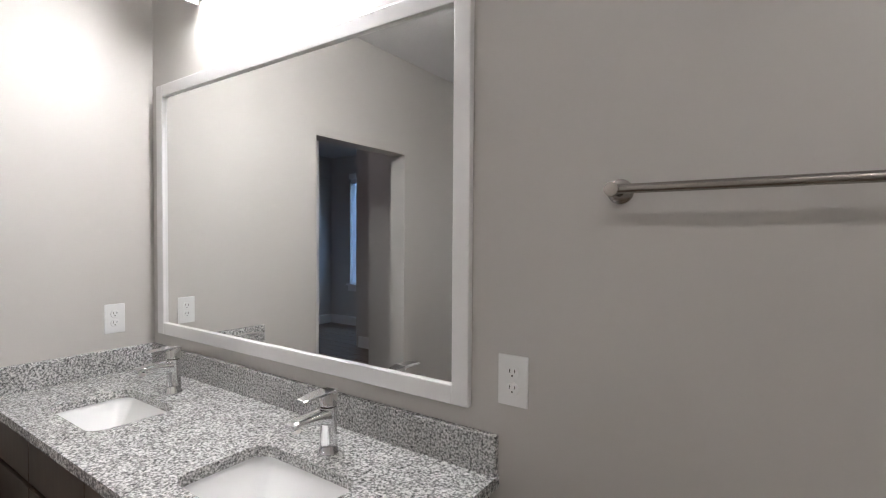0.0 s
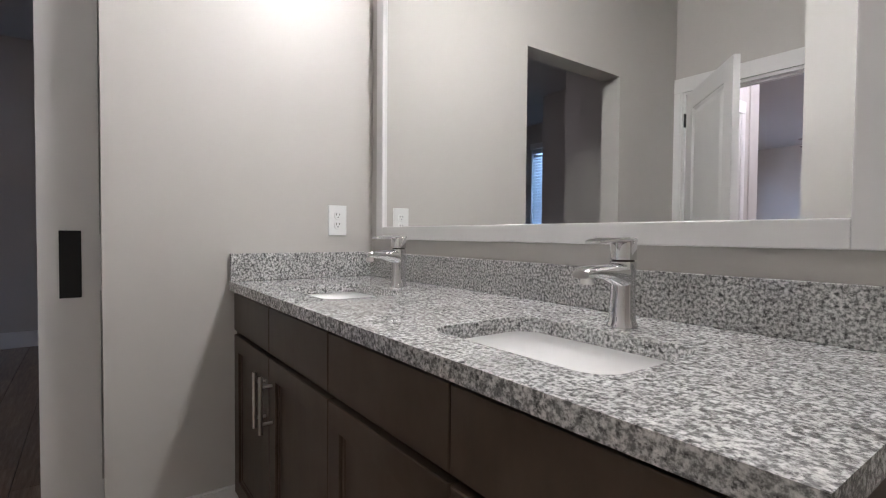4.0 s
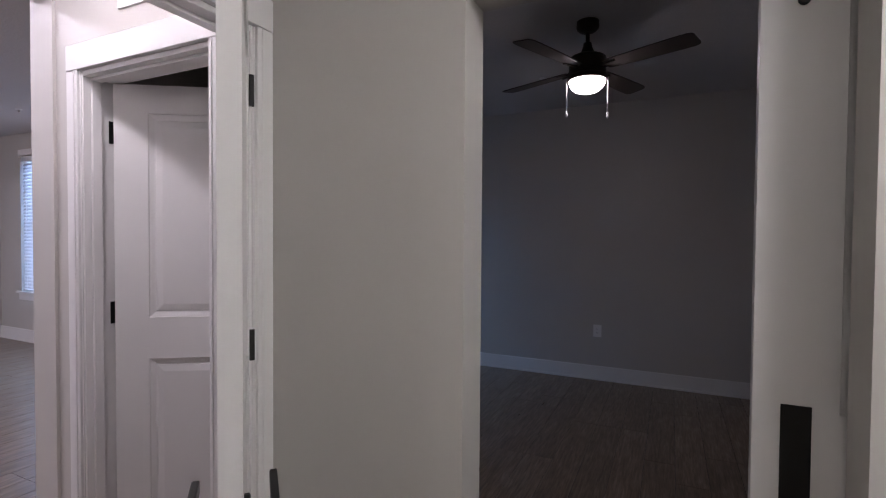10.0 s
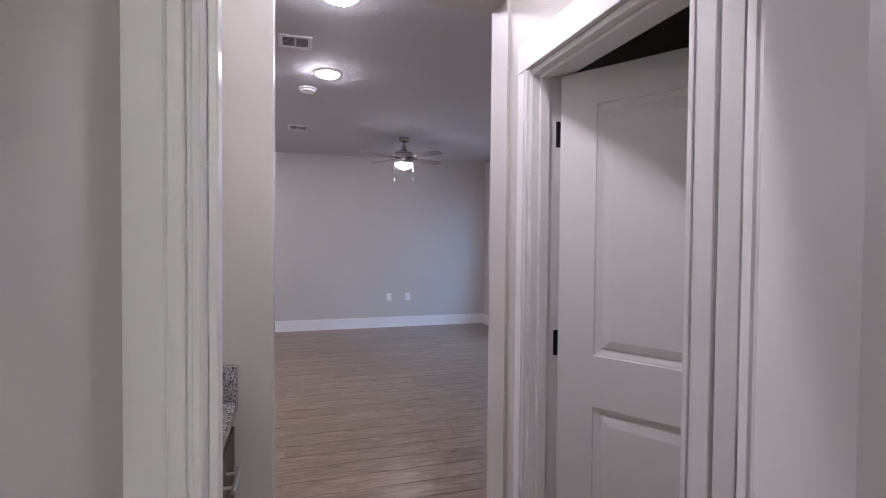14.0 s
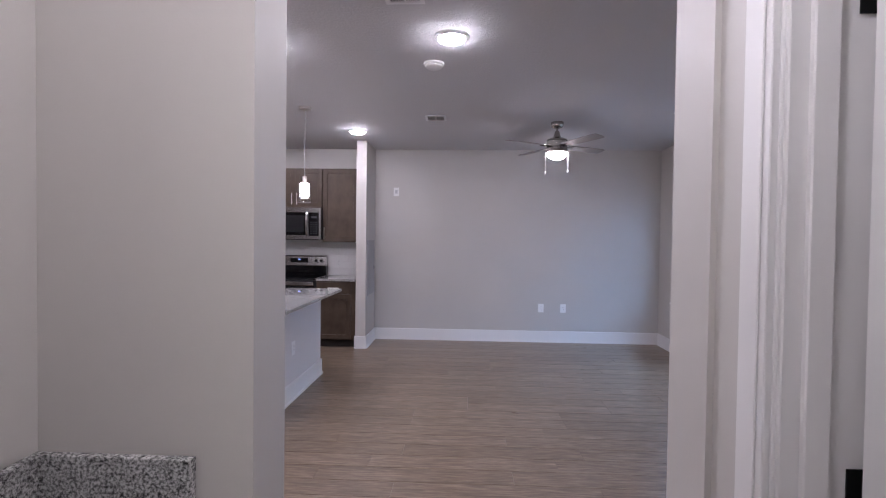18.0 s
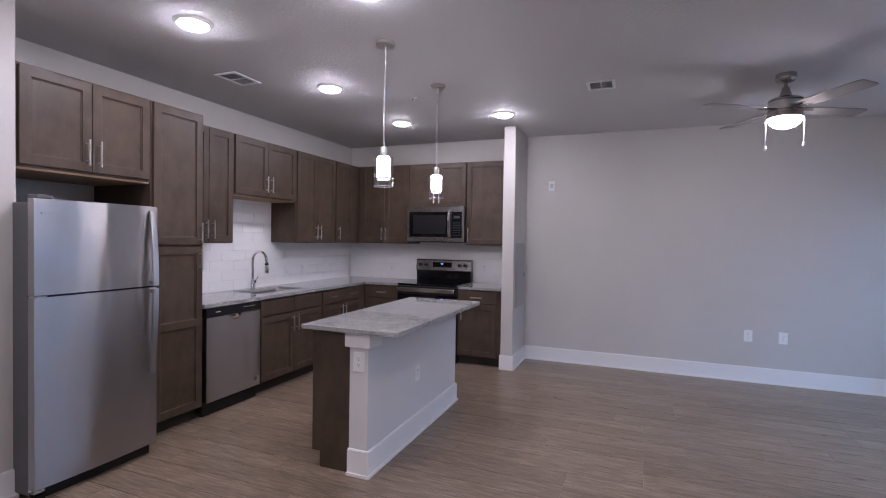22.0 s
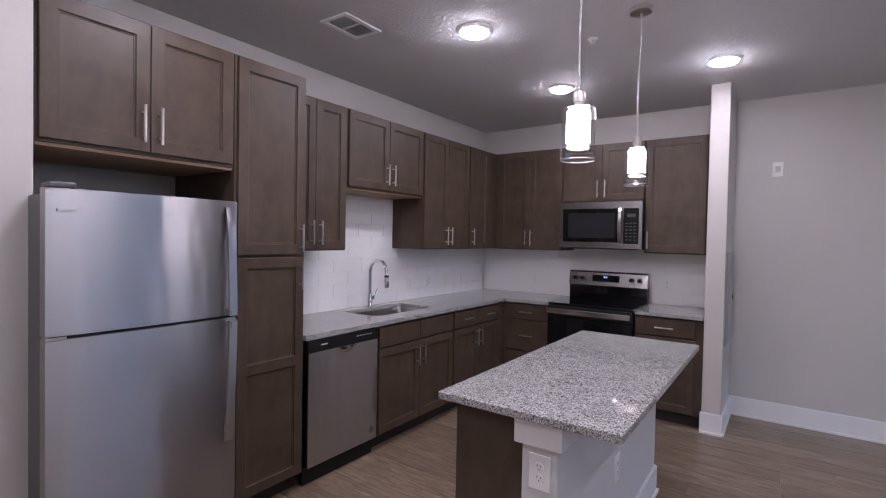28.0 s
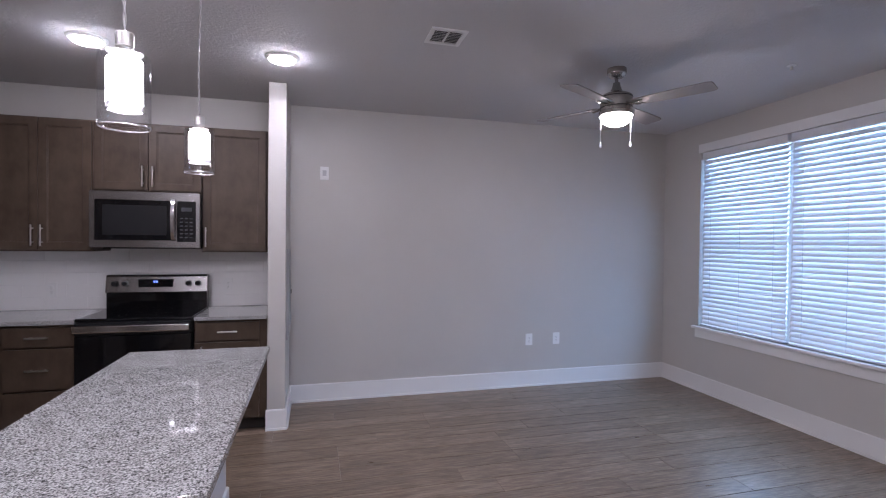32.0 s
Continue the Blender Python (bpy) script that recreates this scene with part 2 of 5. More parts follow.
_l.new(_pw.outputs[0], _mx.inputs[0])
_l.new(_tr.outputs[0], _mx.inputs[1])
_l.new(_gl.outputs[0], _mx.inputs[2])
_l.new(_mx.outputs[0], _n["Material Output"].inputs[0])
CORD = mat("clear_cord_jacket", (0.62, 0.61, 0.61), 0.15, 0.35)
OPAL_LIP = mat("frosted_glass_lip", (0.62, 0.60, 0.62), 0.15)
nodes(OPAL_LIP)[2].inputs["Transmission Weight"].default_value = 0.5


def glowing(name, color, strength):
    m = mat(name, (0.9, 0.9, 0.9), 0.4)
    b = nodes(m)[2]
    b.inputs["Emission Color"].default_value = (*color, 1)
    b.inputs["Emission Strength"].default_value = strength
    return m


LAMP = glowing("ceiling_lamp_diffuser", (0.915, 0.85, 1.0), 170)
HALL_LAMP = glowing("hall_lamp_diffuser", (0.94, 0.875, 0.985), 180)
PEND_LAMP = glowing("pendant_opal_glass", (0.98, 0.89, 1.0), 34)
FAN_LAMP = glowing("fan_bowl_glass", (0.96, 0.87, 1.0), 76)
BED_LAMP = glowing("bedroom_fan_bowl_glass", (1.0, 0.885, 0.98), 23)
VANITY_LAMP = glowing("vanity_front_glass", (1.0, 0.98, 1.0), 42)
VANITY_LENS = glowing("vanity_lower_lens", (1.0, 0.98, 1.0), 68)
# glow of the added bath fill; no such fitting is known
BATH_FILL = glowing("bath_fill_diffuser", (1.0, 0.955, 0.965), 120)
DISPLAY = glowing("blue_display", (0.1, 0.2, 1.0), 2.5)
SKYCARD = glowing("outdoor_sky", (0.40, 0.76, 1.0), 1.15)


# ---- builders ----
def part(name, bm, material, parent=None, label="", smooth=False):
    me = bpy.data.meshes.new(name)
    bmesh.ops.recalc_face_normals(bm, faces=bm.faces)
    if smooth:
        for f in bm.faces:
            f.smooth = True
    bm.to_mesh(me)
    bm.free()
    me.materials.append(material)
    if smooth:
        me.set_sharp_from_angle(angle=radians(40))
    ob = new(name, me)
    if parent is not None:
        ob.parent = parent
    if label:
        ob["label"] = label
    return ob


def thing(name, label, category, x=0, y=0, z=0, rz=0, group="", kind=""):
    ob = new(name)
    ob.empty_display_size = 0.1
    ob.matrix_basis = pose(x, y, z, 0, 0, rz)
    return tagged(ob, label, category, group, kind)


def bx(bm, x0, x1, y0, y1, z0, z1, r=0.0, seg=2):
    x0, x1, y0, y1, z0, z1 = min(x0, x1), max(x0, x1), min(y0, y1), max(y0, y1), min(z0, z1), max(z0, z1)
    v = [bm.verts.new((x, y, z)) for z in (z0, z1) for y in (y0, y1) for x in (x0, x1)]
    fs = [bm.faces.new([v[i] for i in q]) for q in ((0, 2, 3, 1), (4, 5, 7, 6), (0, 1, 5, 4), (2, 6, 7, 3), (0, 4, 6, 2), (1, 3, 7, 5))]
    if r > 0:
        es = list({e for f in fs for e in f.edges})
        bmesh.ops.bevel(bm, geom=es, offset=r, segments=seg, profile=0.5, affect='EDGES')
    return bm


def box(x0, x1, y0, y1, z0, z1, r=0.0, seg=2):
    return bx(bmesh.new(), x0, x1, y0, y1, z0, z1, r, seg)


def boxes(*dims, r=0.0):
    bm = bmesh.new()
    for d in dims:
        bx(bm, *d, r=r)
    return bm


def lathe(bm, prof, cx=0, cy=0, cz=0, seg=24, axis='z', ring_shape=False):
    rings = []
    for rad, h in prof:
        ring = []
        for i in range(seg):
            a = 2 * math.pi * i / seg
            p = (rad * math.cos(a), rad * math.sin(a), h)
            if axis == 'x':
                p = (p[2], p[0], p[1])
            elif axis == 'y':
                p = (p[0], p[2], p[1])
            ring.append(bm.verts.new((p[0] + cx, p[1] + cy, p[2] + cz)))
        rings.append(ring)
    for a, b in zip(rings, rings[1:] + ([rings[0]] if ring_shape else [])):
        for i in range(seg):
            bm.faces.new((a[i], a[(i + 1) % seg], b[(i + 1) % seg], b[i]))
    for ring, (rad, h) in () if ring_shape else ((rings[0], prof[0]), (rings[-1], prof[-1])):
        if rad > 1e-6:
            bm.faces.new(ring)
    bmesh.ops.remove_doubles(bm, verts=[v for r in rings for v in r], dist=1e-6)
    return bm


def rod(bm, a, b, r, seg=12):
    a, b = Vector(a), Vector(b)
    d = (b - a).normalized()
    u = d.orthogonal().normalized()
    w = d.cross(u)
    ra, rb = [], []
    for i in range(seg):
        t = 2 * math.pi * i / seg
        o = (u * math.cos(t) + w * math.sin(t)) * r
        ra.append(bm.verts.new(a + o))
        rb.append(bm.verts.new(b + o))
    for i in range(seg):
        bm.faces.new((ra[i], ra[(i + 1) % seg], rb[(i + 1) % seg], rb[i]))
    bm.faces.new(ra)
    bm.faces.new(rb)
    return bm


def tube(bm, pts, r, seg=12):
    rings = []
    pts = [Vector(p) for p in pts]
    ref = None
    for i, p in enumerate(pts):
        d = (pts[min(i + 1, len(pts) - 1)] - pts[max(i - 1, 0)]).normalized()
        u = d.orthogonal().normalized() if ref is None else (ref - d * ref.dot(d)).normalized()
        ref = u
        w = d.cross(u)
        rr = r[i] if isinstance(r, (list, tuple)) else r
        rings.append([bm.verts.new(p + (u * math.cos(2 * math.pi * k / seg) + w * math.sin(2 * math.pi * k / seg)) * rr) for k in range(seg)])
    for a, b in zip(rings, rings[1:]):
        for i in range(seg):
            bm.faces.new((a[i], a[(i + 1) % seg], b[(i + 1) % seg], b[i]))
    bm.faces.new(rings[0])
    bm.faces.new(rings[-1])
    return bm


def structure(name, bm, material, label, category):
    return tagged(part(name, bm, material), label, category, kind="structure")


# ---- structure: walls ----
greige = "smooth greige painted wall with satin sheen"
T, TW = 0.12, 0.13
YH = YS_BATH - 0.10                       # hall face of the bath wall
structure("wall_bath_north", box(XW - TW, 1.9, YN, YN + T, -0.02, CEIL), WALL, greige, "wall")
# bath west wall with the opening of the sliding door
PY0, PY1, PH = -0.805, 0.028, 2.047
structure("wall_bath_west", boxes((XW - TW, XW, YH, PY0, -0.02, CEIL), (XW - TW, XW, PY0, PY1, PH, CEIL),
          (XW - TW, XW, PY1, YN, -0.02, CEIL)), WALL, greige, "wall")
BX0, BX1, DH = -1.99, -1.095, 2.05
structure("wall_bath_south", boxes((XW, BX0, YH, YS_BATH, -0.02, CEIL), (BX0, BX1, YH, YS_BATH, DH, CEIL),
          (BX1, 1.9, YH, YS_BATH, -0.02, CEIL)), WALL, greige, "wall")
structure("wall_bath_partition", box(-1.041, 1.9, YS_BATH, -0.75, -0.02, CEIL), WALL, greige, "wall")
structure("wall_bath_east", box(1.9, 2.02, YH, YN + T, -0.02, CEIL), WALL, greige, "wall")
# hall and closet
CY0, CY1, HW = -2.41, -1.67, 0.125
structure("wall_hall_west", boxes((XH - HW, XH, YL0, CY0, -0.02, CEIL), (XH - HW, XH, CY0, CY1, DH, CEIL), (XH - HW, XH, CY1, YH, -0.02, CEIL)), WALL, greige, "wall")
structure("wall_nook_east", box(-0.715, -0.595, YL0, YH, -0.02, CEIL), WALL, greige, "wall")
structure("wall_closet", boxes((-3.06, -2.98, YL0 + 0.03, YH, -0.02, CEIL), (-3.06, XW - TW, YH, YH + 0.08, -0.02, CEIL)), WALL, greige, "wall")
OX0, OX1, OH = -1.988, -1.143, 2.39
structure("wall_living_north", boxes((LX0, OX0, YL1, YL0, -0.02, CEIL), (OX0, OX1, YL1, YL0, OH, CEIL), (OX1, LX1 + T, YL1, YL0, -0.02, CEIL)), WALL, greige, "wall")
structure("wall_living_south", box(LX0 - T, -0.25, LY - T, LY, -0.02, CEIL), WALL, greige, "wall")
structure("wall_kitchen_south", box(-0.115, LX1 + T, LY - T, KB, -0.02, CEIL), WALL, greige, "wall")
structure("wall_kitchen_pier", box(-0.25, -0.115, LY - T, -8.0, -0.02, CEIL, 0.004), WALL, "greige painted wall end at the kitchen", "wall")
structure("wall_fridge_stub", box(1.655, EX, -4.278, -4.143, -0.02, CEIL, 0.004), WALL, "greige painted wall stub beside the refrigerator", "wall")
WY0, WY1, WZ0, WZ1 = -8.11, -5.25, 0.665, 2.44
BWX, BNY = -5.90, 1.3
SX0, SX1, SZ0, SZ1, SY = -5.46, -4.60, 0.67, 2.36, -3.6
structure("wall_living_west", boxes((LX0 - T, LX0, LY, WY0, -0.02, CEIL), (LX0 - T, LX0, WY0, WY1, -0.02, WZ0), (LX0 - T, LX0, WY0, WY1, WZ1, CEIL), (LX0 - T, LX0, WY1, SY - T, -0.02, CEIL), (LX0 - 0.008, LX0, SY - T, YL0, -0.02, CEIL)), WALL, greige, "wall")
EY0, EY1 = -3.815, -2.895
structure("wall_east", boxes((EX, EX + T, LY, EY0, -0.02, CEIL), (EX, EX + T, EY0, EY1, 2.42, CEIL), (EX, EX + T, EY1, YL0, -0.02, CEIL)), WALL, greige, "wall")
# bedroom
structure("wall_bedroom_west", box(BWX - T, BWX, SY - T, BNY, -0.02, CEIL), WALL, greige, "wall")
structure("wall_bedroom_north", box(BWX - T, XW - TW, BNY, BNY + T, -0.02, CEIL), WALL, greige, "wall")
structure("wall_bedroom_south", boxes((-4.22, XW - TW, YL0, YL0 + 0.03, -0.02, CEIL), (-4.22, -4.14, SY - T, YL1, -0.02, CEIL), (-4.22, -4.14, YL1, YL0, -0.02, CEIL)), WALL, greige, "wall")
structure("wall_bedroom_window", boxes((BWX, SX0, SY - T, SY, -0.02, CEIL), (SX0, SX1, SY - T, SY, -0.02, SZ0), (SX0, SX1, SY - T, SY, SZ1, CEIL), (SX1, -4.22, SY - T, SY, -0.02, CEIL)), WALL, greige, "wall")
structure("wall_bedroom_east", box(XW - TW, XW - TW + 0.1, YN + T, BNY, -0.02, CEIL), WALL, greige, "wall")
structure("ceiling", boxes((-6.6, 2.4, LY - 0.2, 1.8, CEIL, CEIL + 0.1)), CEILM, "white ceiling with a fine knockdown texture", "ceiling")


# ---- baseboards ----
def baseboard(name, runs, h=0.14):
    """Runs (x0, y0, x1, y1, nx, ny): along a wall face, with the outward normal."""
    bm = bmesh.new()
    for x0, y0, x1, y1, nx, ny in runs:
        for d, z0, z1 in ((0.014, 0.0, h - 0.006), (0.009, h - 0.006, h), (0.024, 0.0, 0.017)):
            bx(bm, x0 if not nx else x0, x1 if not nx else x0 + nx * d, y0 if not ny else y0, y1 if not ny else y0 + ny * d, z0, z1)
    return structure(name, bm, TRIM, "tall white painted baseboard with a shoe moulding", "baseboard")


baseboard("baseboard_living", [(LX0, LY, -0.25, LY, 0, 1), (LX0, LY, LX0, YL1, 1, 0), (-0.25, LY, -0.25, -8.0, -1, 0), (-0.264, -8.0, -0.105, -8.0, 0, 1),
          (LX0, YL1, OX0, YL1, 0, -1), (OX1, YL1, LX1, YL1, 0, -1), (EX, -4.143, EX, EY0 - 0.085, -1, 0), (1.641, -4.143, EX, -4.143, 0, 1), (1.655, -4.278, 1.655, -4.129, -1, 0), (EX, EY1 + 0.085, EX, YL1, -1, 0)], 0.162)
baseboard("baseboard_bedroom", [(BWX, SY, BWX, BNY, 1, 0), (BWX, SY, -4.22, SY, 0, 1), (-4.22, YL0 + 0.03, XW - TW, YL0 + 0.03, 0, 1), (-4.22, SY, -4.22, YL0 + 0.03, -1, 0)])
baseboard("baseboard_bath", [(XW, YS_BATH, XW, PY0, 1, 0), (XW, PY1, XW, 0.43, 1, 0), (-0.32, YN, 1.9, YN, 0, -1)], 0.12)
baseboard("baseboard_hall", [(XH, YL0, XH, CY0 - 0.066, 1, 0), (OX1 + 0.001, YL0, -1.005, YL0, 0, 1)])

# ---- floor: vinyl planks ----
structure("floor_base", box(-6.6, 2.4, LY - 0.2, 1.8, -0.12, -0.004), SUBFLOOR, "dark floor under the planks", "floor")
floor = thing("floor", "grey-brown wood-look vinyl plank floor with a dull sheen", "floor", kind="structure")


def plank_mesh(length, w=0.1765):
    bm = bmesh.new()
    c = 0.0012
    lo = [bm.verts.new(p) for p in ((0, 0, -0.004), (length, 0, -0.004), (length, w, -0.004), (0, w, -0.004))]
    hi = [bm.verts.new(p) for p in ((c, c, 0), (length - c, c, 0), (length - c, w - c, 0), (c, w - c, 0))]
    bm.faces.new(hi)
    for i in range(4):
        bm.faces.new((lo[i], lo[(i + 1) % 4], hi[(i + 1) % 4], hi[i]))
    me = bpy.data.meshes.new("plank")
    bm.to_mesh(me)
    bm.free()
    me.materials.append(PLANK)
    return me


PLANK_MESHES = {}
rng = random.Random(4)


def lay(x0, x1, y0, y1):
    """Rows of one grid for the whole place, cut to a room's rectangle."""
    row = math.floor((y0 - LY) / 0.178)
    while LY + row * 0.178 < y1 - 0.005:
        c, d = max(LY + row * 0.178, y0), min(LY + row * 0.178 + 0.1765, y1)
        x = x0 - rng.choice((0.0, 0.3, 0.5, 0.75, 0.95))
        while x < x1 - 0.05 and d - c > 0.004:
            a, b = max(x, x0), min(x + 1.22, x1)
            key = (round(b - a - 0.001, 2), round(d - c, 3))
            if key[0] > 0.06:
                if key not in PLANK_MESHES:
                    PLANK_MESHES[key] = plank_mesh(*key)
                ob = new("plank", PLANK_MESHES[key])
                ob.location = (a, c, 0)
                ob.parent = floor
            x += 1.22
        row += 1


# ---- cabinets: front faces local -y, width along +x ----
def pull_handle(parent, x, z, length, vertical=True):
    bm = bmesh.new()
    h = length / 2
    y = -0.052
    if vertical:
        rod(bm, (x, y, z - h), (x, y, z + h), 0.006)
        for s in (-1, 1):
            rod(bm, (x, -0.019, z + s * (h - 0.028)), (x, y, z + s * (h - 0.028)), 0.0045, 8)
    else:
        rod(bm, (x - h, y, z), (x + h, y, z), 0.006)
        for s in (-1, 1):
            rod(bm, (x + s * (h - 0.028), -0.019, z), (x + s * (h - 0.028), y, z), 0.0045, 8)
    return part("handle", bm, NICKEL, parent, "brushed nickel bar handle", True)


def shaker(name, parent, x0, x1, z0, z1, rail=0.057, flat=False, mid=None):
    """One moulded mesh: stiles and rails round a recessed panel with a small bead."""
    g = 0.002
    x0, x1, z0, z1 = x0 + g, x1 - g, z0 + g, z1 - g
    bm = bmesh.new()
    if flat:
        bx(bm, x0, x1, -0.02, -0.001, z0, z1, 0.002)
        return part(name, bm, WOOD, parent)
    cells = [(z0, z1)] if mid is None else [(z0, mid), (mid, z1)]
    c = 0.0018
    for i, (a, b) in enumerate(cells):
        lo, hi = (rail if i == 0 else rail / 2), (rail if i == len(cells) - 1 else rail / 2)
        cl, ch = (c if i == 0 else 0), (c if i == len(cells) - 1 else 0)
        seq = [(0, 0, 0, -0.001), (0, 0, 0, -0.02 + c), (c, cl, ch, -0.02), (rail - c, lo - c, hi - c, -0.02), (rail, lo, hi, -0.02 + c), (rail, lo, hi, -0.0125),
               (rail + 0.007, lo + 0.007, hi + 0.007, -0.0115), (rail + 0.008, lo + 0.008, hi + 0.008, -0.009)]
        prev = None
        for o, ol_, oh, y in seq:
            ring = [bm.verts.new(p) for p in ((x0 + o, y, a + ol_), (x1 - o, y, a + ol_), (x1 - o, y, b - oh), (x0 + o, y, b - oh))]
            if prev:
                for k in range(4):
                    bm.faces.new((prev[k], prev[(k + 1) % 4], ring[(k + 1) % 4], ring[k]))
            else:
                bm.faces.new(ring)
            prev = ring
        bm.faces.new(prev)
    bmesh.ops.remove_doubles(bm, verts=bm.verts, dist=1e-6)
    return part(name, bm, WOOD, parent)


def cabinet(name, label, x, y, z, rz, w, h, d, doors=(), drawers=(), toe=0.0, group="", lip=0.0):
    """doors: (x0, x1, z0, z1, handle x, handle z); drawers: (x0, x1, z0, z1, with handle)."""
    c = thing(name, label, "cabinet", x, y, z, rz, group)
    low = lip if lip else h
    bm = box(0.001, w - 0.001, 0, d, toe, low, 0.001, 1)
    if lip:
        for q in ((0.001, 0.02, 0, d), (w - 0.02, w - 0.001, 0, d), (0.02, w - 0.02, 0, 0.02), (0.02, w - 0.02, d - 0.02, d)):
            bx(bm, *q, low, h)
    part("body", bm, WOOD, c)
    if toe:
        part("toe_kick", box(0.001, w - 0.001, 0.07, d, 0.0, toe - 0.002), WOOD_DARK, c, "dark recessed toe kick")
    for x0, x1, z0, z1, hx, hz in doors:
        dr = shaker("door", c, x0, x1, z0, z1)
        if hx is not None:
            pull_handle(dr, hx, hz, 0.16)
    for x0, x1, z0, z1, grip in drawers:
        dr = shaker("drawer_front", c, x0, x1, z0, z1, flat=True)
        if grip:
            pull_handle(dr, (x0 + x1) / 2, (z0 + z1) / 2, 0.14, False)
    return c


def pair(w, z0, z1, hz, m=0.012):
    return [(m, w / 2, z0, z1, w / 2 - 0.035, hz), (w / 2, w - m, z0, z1, w / 2 + 0.035, hz)]


upl = "taupe-stained wooden wall cabinet with shaker doors"
bsl = "taupe-stained wooden base cabinet with shaker doors"
FX, UX = 1.675, 1.94          # fronts of the tall units and of the wall cabinets
UZ0, UZ1 = 1.40, 2.41
g1 = "kitchen wall cabinets"
# east run, north to south
c = cabinet("wall_cabinet", "taupe-stained wooden two-door cabinet above the refrigerator", FX, -4.281, 1.835, -90, 0.80, UZ1 - 1.835, 0.597, pair(0.80, 0.012, 0.563, 0.13), group=g1)
part("bottom_panel", box(0.006, 0.797, 0.004, 0.58, -0.014, -0.001), RAW_WOOD, c, "raw pale wooden underside")
c = cabinet("pantry_cabinet", "tall taupe-stained wooden pantry cabinet beside the refrigerator", FX, -5.083, 0, -90, 0.445, UZ1, 0.597,
            [(0.012, 0.433, 1.390, 2.40, 0.40, 1.485)], toe=0.1)
lower = shaker("door", c, 0.012, 0.433, 0.11, 1.378, mid=0.785)
pull_handle(lower, 0.40, 1.27, 0.16)
cabinet("wall_cabinet", upl, UX, -5.53, UZ0, -90, 0.570, UZ1 - UZ0, 0.333, pair(0.570, 0.008, 1.002, 0.12), group=g1)
c = cabinet("wall_cabinet", "short taupe-stained wooden wall cabinet above the sink", UX, -6.10, 1.85, -90, 0.885, UZ1 - 1.85, 0.333, pair(0.885, 0.008, 0.552, 0.13), group=g1)
part("bottom_panel", box(0.006, 0.879, 0.004, 0.32, -0.012, -0.001), RAW_WOOD, c, "raw pale wooden underside")
cabinet("wall_cabinet", upl, UX, -6.985, UZ0, -90, 0.742, UZ1 - UZ0, 0.333, pair(0.742, 0.008, 1.002, 0.12), group=g1)
cabinet("wall_cabinet", "taupe-stained corner wall cabinet with one shaker door", UX, -7.727, UZ0, -90, 0.885, UZ1 - UZ0, 0.333, [(0.008, 0.37, 0.008, 1.002, 0.05, 0.12)], group=g1)
# back run, east to west
UY = KB + 0.34
cabinet("wall_cabinet", upl, UX - 0.002, UY, UZ0, 180, 0.756, UZ1 - UZ0, 0.337, [(0.05, 0.402, 0.008, 1.002, 0.372, 0.12), (0.402, 0.751, 0.008, 1.002, 0.432, 0.12)], group=g1)
cabinet("wall_cabinet", "short taupe-stained wooden wall cabinet above the microwave", 1.18, UY, 1.87, 180, 0.765, UZ1 - 1.87, 0.337, pair(0.765, 0.008, 0.532, 0.12, 0.004), group=g1)
cabinet("wall_cabinet", upl, 0.413, UY, UZ0, 180, 0.525, UZ1 - UZ0, 0.337, [(0.006, 0.49, 0.008, 1.002, 0.035, 0.12)], group=g1)
# base units
g2 = "kitchen base cabinets"
BH, TK = 0.882, 0.105
DRZ0, DRZ1 = 0.725, 0.868
cabinet("base_cabinet", "taupe-stained sink base cabinet with two doors", FX, -6.158, 0, -90, 0.935, BH, 0.597, pair(0.935, 0.115, 0.715, 0.61), [(0.012, 0.4675, DRZ0, DRZ1, False), (0.4675, 0.923, DRZ0, DRZ1, False)], TK, g2, 0.64)
cabinet("base_cabinet", "taupe-stained base cabinet with two drawers and two doors", FX, -7.093, 0, -90, 0.80, BH, 0.597, pair(0.80, 0.115, 0.715, 0.61), [(0.012, 0.40, DRZ0, DRZ1, True), (0.40, 0.788, DRZ0, DRZ1, True)], TK, g2)
part("filler", box(0.80, 0.91, -0.002, 0.59, TK, BH), WOOD, bpy.data.objects["base_cabinet.001"])
BY = KB + 0.61
cabinet("base_cabinet", "taupe-stained base cabinet with three drawers", FX - 0.003, BY, 0, 180, 0.488, BH, 0.605, [], [(0.05, 0.483, DRZ0, DRZ1, True), (0.05, 0.483, 0.42, 0.715, True), (0.05, 0.483, 0.115, 0.41, True)], TK, g2)
cabinet("base_cabinet", "taupe-stained base cabinet with a drawer and a door", 0.412, BY, 0, 180, 0.524, BH, 0.605, [(0.01, 0.47, 0.115, 0.715, 0.06, 0.61)], [(0.01, 0.47, DRZ0, DRZ1, True)], TK, g2)

